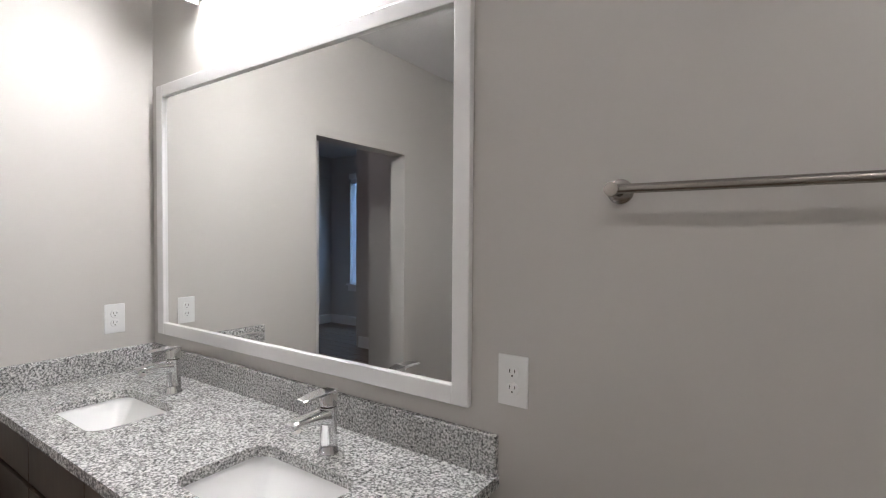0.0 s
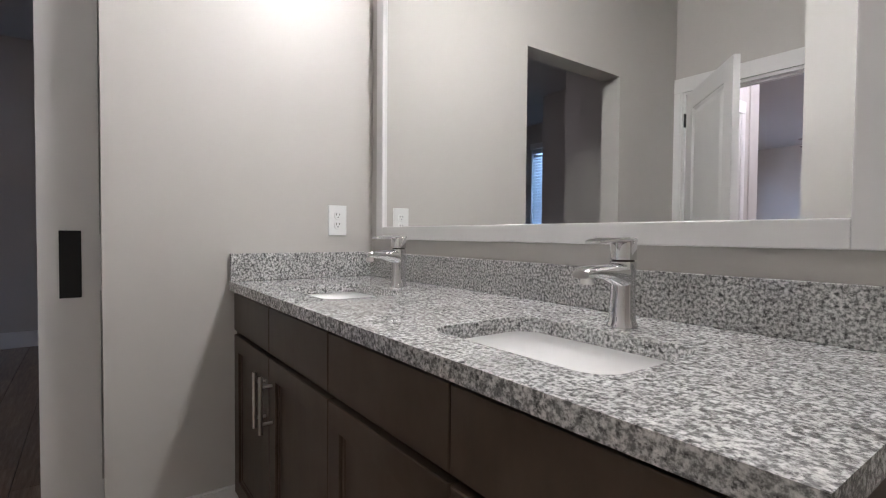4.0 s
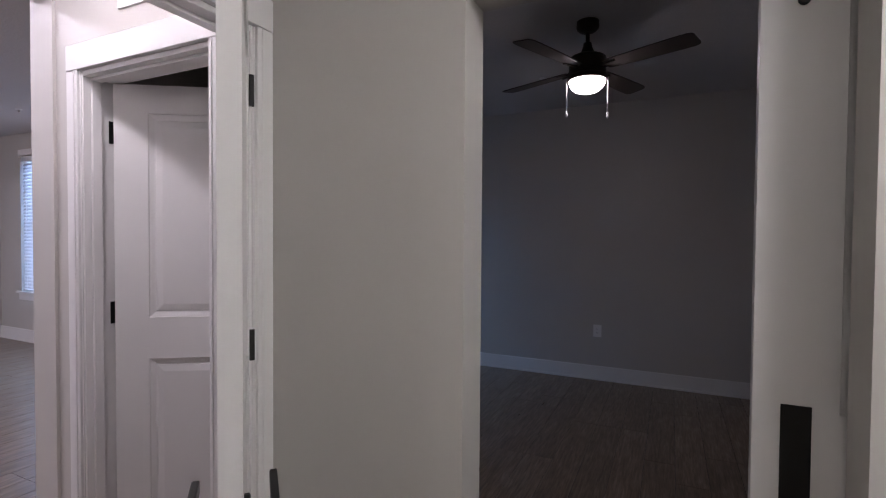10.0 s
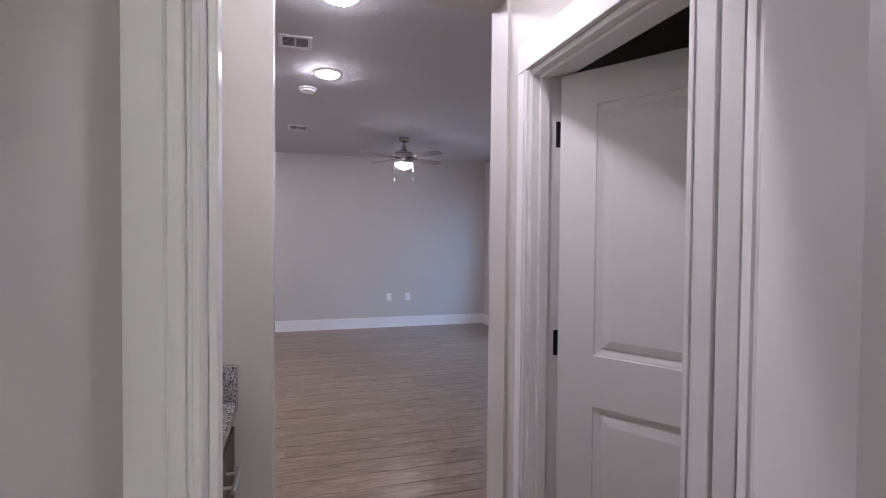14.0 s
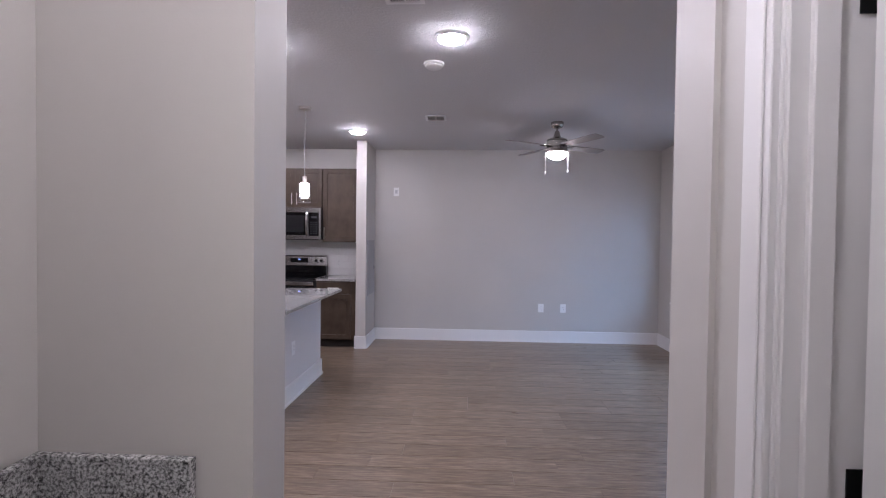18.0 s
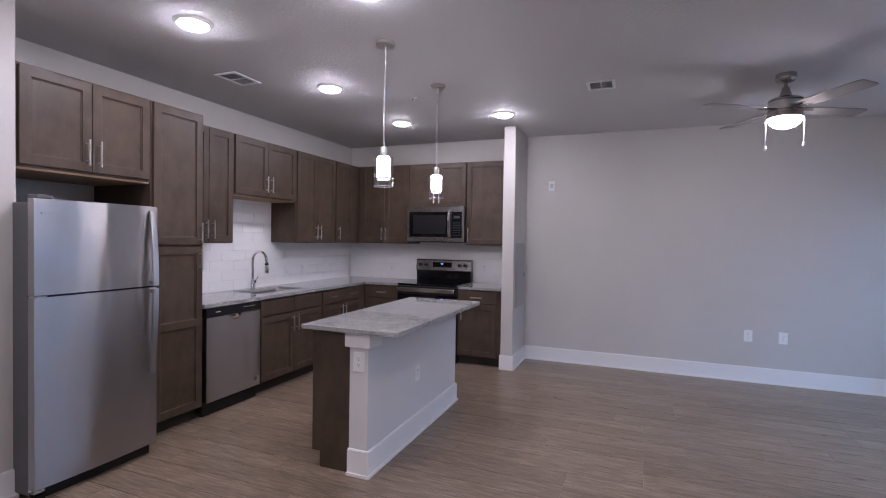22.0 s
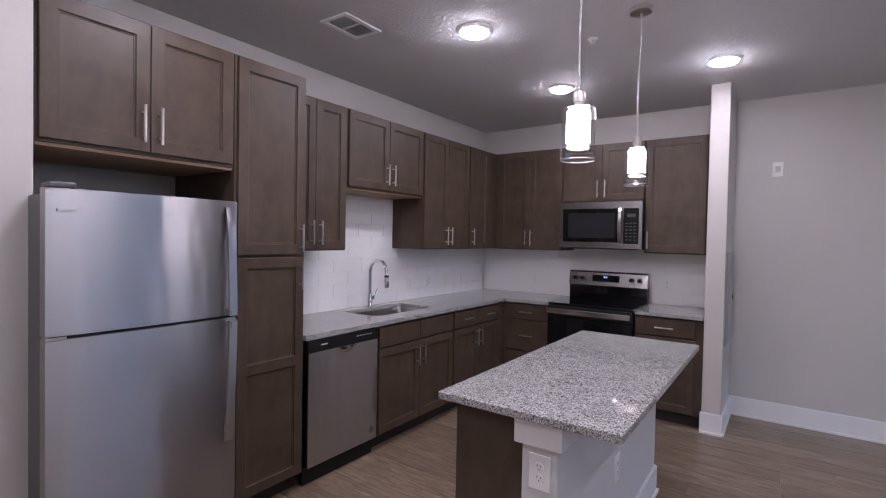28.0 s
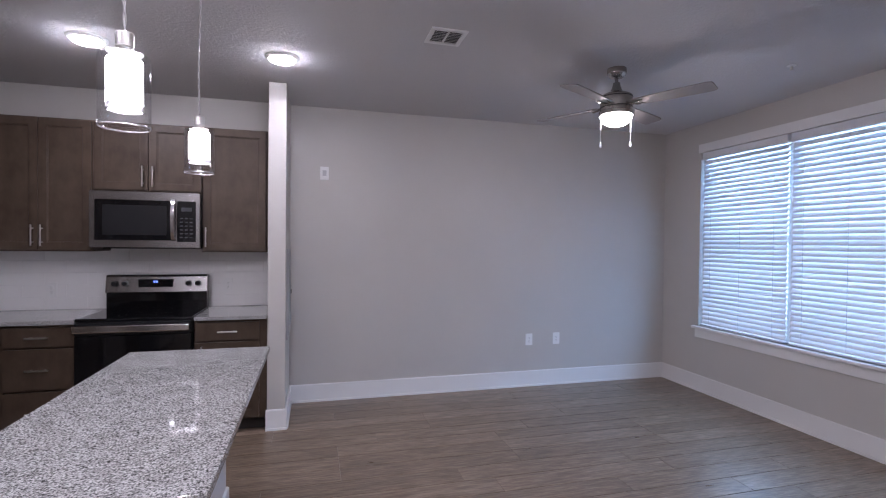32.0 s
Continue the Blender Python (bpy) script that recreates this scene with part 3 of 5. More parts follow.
# ---- kitchen worktop ----
def cut_slab(outline, holes, z0, z1, r):
    """A slab with rounded rectangular cut-outs (x0, x1, y0, y1), as one closed mesh."""
    if len(outline) == 4 and not isinstance(outline[0], tuple):
        x0, x1, y0, y1 = outline
        outline = [(x0, y0), (x1, y0), (x1, y1), (x0, y1)]
    loops = [outline]
    for x0, x1, y0, y1 in holes:
        loop = []
        for cx, cy, s in ((x1 - r, y1 - r, 0), (x0 + r, y1 - r, 90), (x0 + r, y0 + r, 180), (x1 - r, y0 + r, 270)):
            loop += [(cx + r * math.cos(radians(s + 15 * k)), cy + r * math.sin(radians(s + 15 * k))) for k in range(7)]
        loops.append(loop)
    bm = bmesh.new()
    edges = []
    for loop in loops:
        vs = [bm.verts.new((x, y, z0)) for x, y in loop]
        edges += [bm.edges.new((vs[i], vs[(i + 1) % len(vs)])) for i in range(len(vs))]
    bmesh.ops.triangle_fill(bm, edges=edges, use_beauty=True, use_dissolve=False)
    up = bmesh.ops.extrude_face_region(bm, geom=list(bm.faces))
    bmesh.ops.translate(bm, vec=(0, 0, z1 - z0), verts=[v for v in up["geom"] if isinstance(v, bmesh.types.BMVert)])
    return bm


CT0, CT1 = 0.884, 0.914
KX0, KX1, KY0, KY1 = 1.815, 2.175, -6.985, -6.305
wt = thing("worktop", "speckled grey granite worktop along two kitchen walls", "worktop")
bm = cut_slab([(EX - 0.003, -5.53), (FX - 0.028, -5.53), (FX - 0.028, BY + 0.028), (1.187, BY + 0.028), (1.187, KB + 0.003), (EX - 0.003, KB + 0.003)], [(KX0, KX1, KY0, KY1)], CT0, CT1, 0.045)
part("slab", bm, GRANITE, wt)
part("slab", box(-0.113, 0.408, KB + 0.003, BY + 0.028, CT0, CT1, 0.003), GRANITE, wt)


def basin(name, label, category, x0, x1, y0, y1, top, depth, material, rim=0.012, slope=0.03, low=0.05):
    b = thing(name, label, category)
    bm = bmesh.new()
    def ring(i, z, r):
        pts = []
        a0, a1, b0, b1 = x0 + i, x1 - i, y0 + i, y1 - i
        for cx, cy, s in ((a1 - r, b1 - r, 0), (a0 + r, b1 - r, 90), (a0 + r, b0 + r, 180), (a1 - r, b0 + r, 270)):
            for k in range(5):
                t = radians(s + k * 22.5)
                pts.append(bm.verts.new((cx + r * math.cos(t), cy + r * math.sin(t), z)))
        return pts
    rings = [ring(-rim, top, 0.05), ring(0, top, 0.045), ring(0.004, top - 0.01, 0.045), ring(slope, top - depth + 0.03, low), ring(slope + 0.03, top - depth, low * 0.8)]
    for a, c in zip(rings, rings[1:]):
        for i in range(len(a)):
            bm.faces.new((a[i], a[(i + 1) % len(a)], c[(i + 1) % len(a)], c[i]))
    bm.faces.new(rings[-1])
    outer = [ring(-rim, top - 0.012, 0.05), ring(slope - 0.012, top - depth - 0.008, 0.05)]
    for a, c in zip([rings[0]] + outer, outer):
        for i in range(len(a)):
            bm.faces.new((a[i], a[(i + 1) % len(a)], c[(i + 1) % len(a)], c[i]))
    part("bowl", bm, material, b, "", True)
    part("drain", lathe(bmesh.new(), [(0.0, 0.004), (0.02, 0.004), (0.032, 0.002), (0.034, 0.0)], (x0 + x1) / 2, (y0 + y1) / 2, top - depth + 0.001), CHROME, b, "chrome drain", True)
    return b


basin("kitchen_sink", "stainless steel undermount kitchen sink", "sink", KX0, KX1, KY0, KY1, CT0 - 0.001, 0.2, STEEL)

# ---- kitchen faucet ----
fa = thing("kitchen_faucet", "tall chrome gooseneck kitchen faucet with pull-down spray", "faucet", 2.217, -6.65, CT1)
part("base", lathe(bmesh.new(), [(0.027, 0), (0.027, 0.01), (0.022, 0.02), (0.020, 0.09), (0.016, 0.11), (0.0, 0.11)]), CHROME, fa, "", True)
pts = [(0, 0, 0.09), (0, 0, 0.30)] + [(-0.09 + 0.09 * math.cos(a), 0, 0.30 + 0.09 * math.sin(a)) for a in [radians(d) for d in range(15, 181, 15)]] + [(-0.183, 0, 0.27)]
part("spout", tube(bmesh.new(), pts, 0.0145), CHROME, fa, "", True)
part("spray_head", lathe(bmesh.new(), [(0.0135, 0.012), (0.017, 0.0), (0.0195, -0.04), (0.021, -0.095), (0.017, -0.105), (0.0, -0.105)], -0.186, 0, 0.275), CHROME, fa, "", True)
part("spray_band", lathe(bmesh.new(), [(0.0172, 0.0), (0.0182, -0.002), (0.0192, -0.018), (0.0185, -0.019)], -0.186, 0, 0.275), PLASTIC_BLACK, fa, "black grip band", True)
part("lever_hub", rod(bmesh.new(), (0, -0.012, 0.07), (0, -0.042, 0.07), 0.0155, 16), CHROME, fa, "", True)
part("lever", tube(bmesh.new(), [(0, -0.036, 0.074), (-0.004, -0.058, 0.10), (-0.008, -0.085, 0.145)], [0.008, 0.006, 0.0045]), CHROME, fa, "", True)

# ---- tiled backsplash ----
bs = thing("backsplash", "glossy white subway tiles laid in running bond", "backsplash", kind="structure")
part("backing", boxes((EX - 0.004, EX - 0.001, KB, -5.53, CT1, 1.853), (-0.113, EX - 0.004, KB + 0.001, KB + 0.004, CT1, UZ0 + 0.4)), GROUT, bs, "pale grout")
TILES = {}


def tile(x, y, z, w, h, rz):
    key = (round(w, 3), round(h, 3))
    if key not in TILES:
        bm = bmesh.new()
        c, t = 0.0008, 0.0022
        lo = [bm.verts.new(p) for p in ((0, 0, 0), (w, 0, 0), (w, 0, h), (0, 0, h))]
        hi = [bm.verts.new(p) for p in ((c, -t, c), (w - c, -t, c), (w - c, -t, h - c), (c, -t, h - c))]
        bm.faces.new(hi)
        for i in range(4):
            bm.faces.new((lo[i], lo[(i + 1) % 4], hi[(i + 1) % 4], hi[i]))
        bmesh.ops.recalc_face_normals(bm, faces=bm.faces)
        me = bpy.data.meshes.new("tile")
        bm.to_mesh(me)
        bm.free()
        me.materials.append(TILE)
        TILES[key] = me
    ob = new("tile", TILES[key])
    ob.matrix_basis = pose(x, y, z, 0, 0, rz)
    ob.parent = bs


def tiles(length, z0, z1, place, start=0.0):
    row, z, th, tw = 0, z0, 0.1, 0.305
    while z < z1 - 0.01:
        h = min(th, z1 - z) - 0.001
        s = start - (0.1525 if row % 2 else 0)
        while s < length:
            a, b = max(s, start), min(s + tw, length)
            if b - a > 0.02:
                place(a, z, b - a - 0.001, h)
            s += tw
        z += th
        row += 1


tiles(3.085, CT1 + 0.002, UZ0, lambda s, z, w, h: tile(EX - 0.004, -5.532 - s, z, w, h, -90))
tiles(0.88, UZ0 + 0.004, 1.847, lambda s, z, w, h: tile(EX - 0.004, -6.103 - s, z, w, h, -90))
tiles(2.375, CT1 + 0.002, UZ0, lambda s, z, w, h: tile(EX - 0.012 - s, KB + 0.004, z, w, h, 180))

# ---- island ----
isl = thing("kitchen_island", "pale half-wall island with dark wooden cabinet side", "island")
part("half_wall", box(-0.015, 0.115, -6.785, -5.23, -0.01, 0.884, 0.003), ISLAND, isl, "half wall paler than the room walls")
part("end_cap", box(-0.038, 0.138, -5.36, -5.208, 0.795, 0.884, 0.003), TRIM, isl, "white trim block under the top")
part("cabinet_body", boxes((0.117, 0.41, -6.74, -5.26, 0.1, 0.884), (0.117, 0.35, -6.74, -5.26, 0, 0.1)), WOOD, isl, "taupe-stained wooden cabinet side")
part("end_panel", boxes((0.118, 0.395, -5.259, -5.24, 0.1, 0.884), (0.118, 0.335, -5.259, -5.24, 0.0, 0.1)), WOOD, isl, "taupe-stained wooden end panel")
bm = bmesh.new()
for d, z0, z1 in ((0.014, 0, 0.156), (0.009, 0.156, 0.162), (0.025, 0, 0.017)):
    bx(bm, -0.015 - d, -0.015, -6.785 - d, -5.23 + d, z0, z1)
    bx(bm, -0.015, 0.115 + d * 0.2, -5.23, -5.23 + d, z0, z1)
    bx(bm, -0.015, 0.115, -6.785 - d, -6.785, z0, z1)
part("baseboard", bm, TRIM, isl, "white baseboard")
it = thing("island_top", "speckled grey granite island top with overhang", "worktop")
part("slab", box(-0.234, 0.452, -6.805, -5.188, CT0, CT1, 0.004), GRANITE, it)

# ---- refrigerator ----
fr = thing("refrigerator", "stainless steel top-freezer refrigerator with grey sides", "refrigerator", 1.452, -4.258, 0, -90)
FW, FZ = 0.712, 1.65
part("body", boxes((0.004, FW - 0.004, 0.065, 0.72, 0.03, FZ - 0.02), r=0.006), GREY_PLASTIC, fr, "dark grey cabinet")
for nm, z0, z1 in (("freezer_door", 1.128, FZ), ("fridge_door", 0.075, 1.115)):
    bm = bmesh.new()
    prof = []
    for k in range(13):
        u = k / 12
        prof.append((u * FW, 0.006 - 0.012 * math.sin(math.pi * u)))
    lo = [bm.verts.new((x, y, z0)) for x, y in prof] + [bm.verts.new((FW, 0.06, z0)), bm.verts.new((0, 0.06, z0))]
    hi = [bm.verts.new((v.co.x, v.co.y, z1)) for v in lo]
    bm.faces.new(lo)
    bm.faces.new(hi)
    for i in range(len(lo)):
        bm.faces.new((lo[i], lo[(i + 1) % len(lo)], hi[(i + 1) % len(hi)], hi[i]))
    bmesh.ops.bevel(bm, geom=[e for e in bm.edges if abs(e.verts[0].co.z - e.verts[1].co.z) < 1e-5 and e.verts[0].co.y < 0.03 and e.verts[1].co.y < 0.03], offset=0.006, segments=2, affect='EDGES')
    dr = part(nm, bm, STEEL, fr, "brushed stainless door", True)
    # slim handle that bows out from the door edge
    z_in, z_out = (z0 + 0.004, z1 - 0.03) if nm == "freezer_door" else (z1 - 0.004, z1 - 0.56)
    bm = bmesh.new()
    n = 14
    for k in range(n + 1):
        u = k / n
        z = z_in + (z_out - z_in) * u
        off = -0.008 - 0.036 * math.cos(math.pi / 2 * u) ** 0.8
        w = 0.017
        ring = [bm.verts.new(p) for p in ((FW - 0.045 - w, off, z), (FW - 0.045 + w, off - 0.006, z), (FW - 0.045 + w, off + 0.012, z), (FW - 0.045 - w, off + 0.012, z))]
        if k:
            for i in range(4):
                bm.faces.new((prev[i], prev[(i + 1) % 4], ring[(i + 1) % 4], ring[i]))
        else:
            bm.faces.new(ring)
        prev = ring
    bm.faces.new(prev)
    bx(bm, FW - 0.056, FW - 0.034, -0.05, 0.006, *sorted((z_in + (0.006 if nm == "freezer_door" else -0.006), z_in + (0.028 if nm == "freezer_door" else -0.028))))
    part("handle", bm, STEEL, dr, "slim stainless handle", True)
part("gasket", box(0.01, FW - 0.01, 0.012, 0.064, 1.114, 1.129), PLASTIC_BLACK, fr, "black door gap")
part("hinge_cover", boxes((0.01, 0.09, 0.0, 0.09, FZ + 0.001, FZ + 0.022), r=0.006), GREY_PLASTIC, fr)
part("hinge", boxes((0.0, 0.06, 0.002, 0.05, 1.116, 1.126)), CHROME, fr)
part("hinge", boxes((0.0, 0.05, 0.01, 0.06, 0.055, 0.073)), CHROME, fr)
part("badge", boxes((0.03, 0.085, -0.0045, 0.002, 1.568, 1.578)), PANEL_GREY, fr)
part("grille", box(0.02, FW - 0.02, 0.05, 0.065, 0.0, 0.07), PLASTIC_BLACK, fr)
part("foot", boxes((0.02, 0.06, 0.02, 0.07, 0, 0.03)), PLASTIC_BLACK, fr)

# ---- dishwasher ----
dw = thing("dishwasher", "stainless steel dishwasher with black control strip", "dishwasher", FX - 0.005, -5.548, 0, -90)
part("body", box(0.005, 0.60, 0.03, 0.58, 0.1, 0.878), PLASTIC_BLACK, dw)
part("door_panel", box(0.005, 0.60, -0.018, 0.03, 0.115, 0.80, 0.004), STEEL, dw)
cp = part("control_strip", box(0.005, 0.60, -0.016, 0.03, 0.802, 0.876, 0.004), PLASTIC_BLACK, dw, "black control strip")
part("badge", box(0.10, 0.15, -0.0168, -0.0155, 0.838, 0.845), WHITE_PLASTIC, cp)
for i in range(5):
    part("label_mark", box(0.40 + 0.03 * i, 0.418 + 0.03 * i, -0.0168, -0.0155, 0.845, 0.85), WHITE_PLASTIC, cp)
bm = bmesh.new()
rows = []
for i in range(7):
    g = radians(90 * i / 6)
    rows.append([bm.verts.new((0.3025 + 0.068 * math.cos(radians(180 + 15 * k)) * math.cos(g), -0.018 - 0.022 * math.sin(g), 0.802 + 0.048 * math.sin(radians(180 + 15 * k)) * math.cos(g))) for k in range(13)])
for r0, r1 in zip(rows, rows[1:]):
    for k in range(12):
        bm.faces.new((r0[k], r0[k + 1], r1[k + 1], r1[k]))
bx(bm, 0.232, 0.373, -0.034, -0.0165, 0.799, 0.806, 0.002)
bmesh.ops.remove_doubles(bm, verts=bm.verts, dist=1e-5)
part("handle", bm, CHROME, dw, "rounded chrome pocket handle", True)
part("toe_kick", box(0.005, 0.60, 0.03, 0.06, 0.0, 0.11), PLASTIC_BLACK, dw)
part("badge", lathe(bmesh.new(), [(0.0, -0.0195), (0.02, -0.0195), (0.022, -0.018)], 0.545, 0, 0.185, 20, 'y'), GREY_PLASTIC, dw)

# ---- range ----
rg = thing("range", "stainless and black electric range with glass cooktop", "range", 1.18, BY + 0.03, 0, 180)
RW = 0.762
part("body", box(0.002, RW - 0.002, 0.03, 0.60, 0.0, 0.90), PLASTIC_BLACK, rg)
part("cooktop", box(0.0, RW, -0.012, 0.56, 0.90, 0.922, 0.006), BLACKGLASS, rg, "black ceramic glass cooktop")
od = part("oven_door", box(0.004, RW - 0.004, -0.028, 0.03, 0.24, 0.80, 0.006), BLACKGLASS, rg, "black glass oven door")
part("door_band", box(0.002, RW - 0.002, -0.026, 0.03, 0.803, 0.895, 0.004), PLASTIC_BLACK, rg, "black vent band")
bm = bmesh.new()
bx(bm, 0.006, RW - 0.006, -0.078, -0.058, 0.828, 0.880, 0.008)
for hx in (0.06, RW - 0.06):
    bx(bm, hx - 0.014, hx + 0.014, -0.062, -0.020, 0.838, 0.870)
part("handle", bm, POLISHED_STEEL, od, "broad stainless bar handle")
part("drawer", box(0.004, RW - 0.004, -0.024, 0.03, 0.06, 0.232, 0.005), PLASTIC_BLACK, rg)
bg = part("back_guard", box(0.004, RW - 0.004, 0.53, 0.615, 0.92, 1.06), BLACKGLASS, rg)
bm = bmesh.new()
rim = [[bm.verts.new((x, y, z)) for y, z in ((0.508, 1.06), (0.532, 1.185), (0.545, 1.20), (0.615, 1.20), (0.615, 1.06))] for x in (0.002, RW - 0.002)]
for k in range(5):
    bm.faces.new((rim[0][k], rim[0][(k + 1) % 5], rim[1][(k + 1) % 5], rim[1][k]))
bm.faces.new(rim[0])
bm.faces.new(rim[1])
pn = part("control_panel", bm, BRIGHT_STEEL, rg, "stainless control panel, leaning back")
part("display_glass", box(0.24, 0.50, 0.511, 0.535, 1.10, 1.165, 0.002), BLACKGLASS, pn, "black display")
part("clock_digits", boxes((0.355, 0.367, 0.5095, 0.511, 1.137, 1.152), (0.374, 0.386, 0.5095, 0.511, 1.137, 1.152)), DISPLAY, pn, "blue clock digits")
for kx in (0.07, 0.145, RW - 0.145, RW - 0.07):
    part("knob", lathe(bmesh.new(), [(0.0, 0.484), (0.019, 0.486), (0.021, 0.496), (0.024, 0.528)], kx, 0, 1.13, 20, 'y'), PLASTIC_BLACK, pn, "black knob", True)

# ---- microwave ----
mw = thing("microwave", "stainless over-the-range microwave with black glass door", "microwave", 1.176, KB + 0.41, 1.435, 180)
part("body", box(0, 0.762, 0.02, 0.40, 0.0, 0.43), PLASTIC_BLACK, mw)
fm = part("front_frame", boxes((0, 0.60, -0.02, 0.02, 0.0, 0.055), (0, 0.60, -0.02, 0.02, 0.365, 0.43), (0, 0.035, -0.02, 0.02, 0.055, 0.365), (0.565, 0.60, -0.02, 0.02, 0.055, 0.365), (0.60, 0.762, -0.02, 0.02, 0.0, 0.045), (0.60, 0.762, -0.02, 0.02, 0.365, 0.43), (0.735, 0.762, -0.02, 0.02, 0.045, 0.365)), BRIGHT_STEEL, mw, "stainless front frame")
part("door_glass", box(0.035, 0.565, -0.014, 0.018, 0.055, 0.365), BLACKGLASS, mw, "black glass window")
kp = part("keypad", box(0.60, 0.735, -0.016, 0.018, 0.045, 0.365), BLACKGLASS, mw, "black keypad")
for i in range(3):
    for j in range(6):
        part("key", box(0.62 + 0.035 * i, 0.64 + 0.035 * i, -0.0172, -0.0158, 0.075 + 0.03 * j, 0.085 + 0.03 * j), KEY_GREY, kp)
part("window_screen", box(0.085, 0.525, -0.0152, -0.0135, 0.095, 0.325, 0.0005), PLASTIC_BLACK, mw, "dark perforated window screen")
part("keypad_display", box(0.63, 0.705, -0.0174, -0.0158, 0.285, 0.315), KEY_GREY, kp, "dark display")
bm = bmesh.new()
for k in range(17):
    u = k / 16
    off = -0.020 - 0.040 * math.sin(math.pi * u) ** 0.6
    ring = [bm.verts.new((0.575 + a, off + b, 0.052 + 0.326 * u)) for a, b in ((-0.017, 0.0), (-0.012, -0.008), (0.012, -0.008), (0.017, 0.0), (0.012, 0.006), (-0.012, 0.006))]
    if k:
        for i in range(6):
            bm.faces.new((prev[i], prev[(i + 1) % 6], ring[(i + 1) % 6], ring[i]))
    else:
        bm.faces.new(ring)
    prev = ring
bm.faces.new(prev)
part("handle", bm, POLISHED_STEEL, mw, "broad curved polished handle", True)
part("vent_slats", boxes(*[(0.05, 0.71, 0.10, 0.36, -0.012 + 0.0, -0.001)]), PLASTIC_BLACK, mw)


# ---- doors ----
def jamb_set(bm, axis, a0, a1, f0, f1, top, proud=0.018, w=0.09, t=0.02, head=0.09, stop=None):
    """Jambs, stop and flat casings on both faces of an opening from a0 to a1 along an axis, in a wall from f0 to f1."""
    def put(u0, u1, v0, v1, z0, z1):
        if axis == 'x':
            bx(bm, u0, u1, v0, v1, z0, z1, 0.002, 1)
        else:
            bx(bm, v0, v1, u0, u1, z0, z1, 0.002, 1)
    put(a0 + 0.001, a0 + t, f0 - 0.003, f1 + 0.003, 0, top)
    put(a1 - t, a1 - 0.001, f0 - 0.003, f1 + 0.003, 0, top)
    put(a0 + t, a1 - t, f0 - 0.003, f1 + 0.003, top - t, top - 0.001)
    if stop:
        put(a0 + t, a0 + t + 0.012, stop, stop + 0.036, 0, top - t)
        put(a1 - t - 0.012, a1 - t, stop, stop + 0.036, 0, top - t)
        put(a0 + t + 0.012, a1 - t - 0.012, stop, stop + 0.036, top - t - 0.012, top - t)
    for f, s in ((f0, -1), (f1, 1)):
        put(a0 + 0.006 - w, a0 + 0.006, f + s * 0.0005, f + s * proud, 0, top)
        put(a0 + 0.006 - w * 0.28, a0 + 0.006 - w * 0.22, f + s * (proud + 0.0002), f + s * (proud + 0.003), 0, top)
        put(a1 - 0.006 + w * 0.22, a1 - 0.006 + w * 0.28, f + s * (proud + 0.0002), f + s * (proud + 0.003), 0, top)
        put(a0 + 0.006, a0 + 0.012, f + s * 0.0005, f + s * 0.008, 0, top)
        put(a1 - 0.006, a1 - 0.006 + w, f + s * 0.0005, f + s * proud, 0, top)
        put(a1 - 0.012, a1 - 0.006, f + s * 0.0005, f + s * 0.008, 0, top)
        put(a0 + 0.006 - w, a1 - 0.006 + w, f + s * 0.0005, f + s * (proud + 0.002), top + 0.0005, top + head)


def panel_door(name, label, w, h, th=0.035):
    """Two-panel moulded door; hinge pin at the local origin, width along +x, slab on the -y side."""
    yc = -0.004 - th / 2
    d = thing(name, label, "door")
    st = 0.13
    xs, zs = (0, st, w - st, w), (0.008, 0.22, 0.905, 1.075, h - 0.115, h)
    bm = bmesh.new()
    rims = []
    for s in (-1, 1):
        y = yc + s * th / 2
        grid = [[bm.verts.new((x, y, z)) for x in xs] for z in zs]
        for i in range(5):
            for j in range(3):
                q = [grid[i][j], grid[i][j + 1], grid[i + 1][j + 1], grid[i + 1][j]]
                if j != 1 or i not in (1, 3):
                    bm.faces.new(q)
                    continue
                prev = q
                x0, x1, z0, z1 = xs[1], xs[2], zs[i], zs[i + 1]
                for o, dp in ((0.003, 0.005), (0.008, 0.0065), (0.020, 0.012), (0.026, 0.0125), (0.029, 0.009), (0.055, 0.0035)):
                    yy = y - s * dp
                    ring = [bm.verts.new(p) for p in ((x0 + o, yy, z0 + o), (x1 - o, yy, z0 + o), (x1 - o, yy, z1 - o), (x0 + o, yy, z1 - o))]
                    for k in range(4):
                        bm.faces.new((prev[k], prev[(k + 1) % 4], ring[(k + 1) % 4], ring[k]))
                    prev = ring
                bm.faces.new(prev)
        rims.append([grid[0][j] for j in range(4)] + [grid[i][3] for i in range(1, 6)] + [grid[5][j] for j in (2, 1, 0)] + [grid[i][0] for i in (4, 3, 2, 1)])
    for k in range(len(rims[0])):
        n = (k + 1) % len(rims[0])
        bm.faces.new((rims[0][k], rims[0][n], rims[1][n], rims[1][k]))
    part("slab", bm, DOOR, d)
    return d


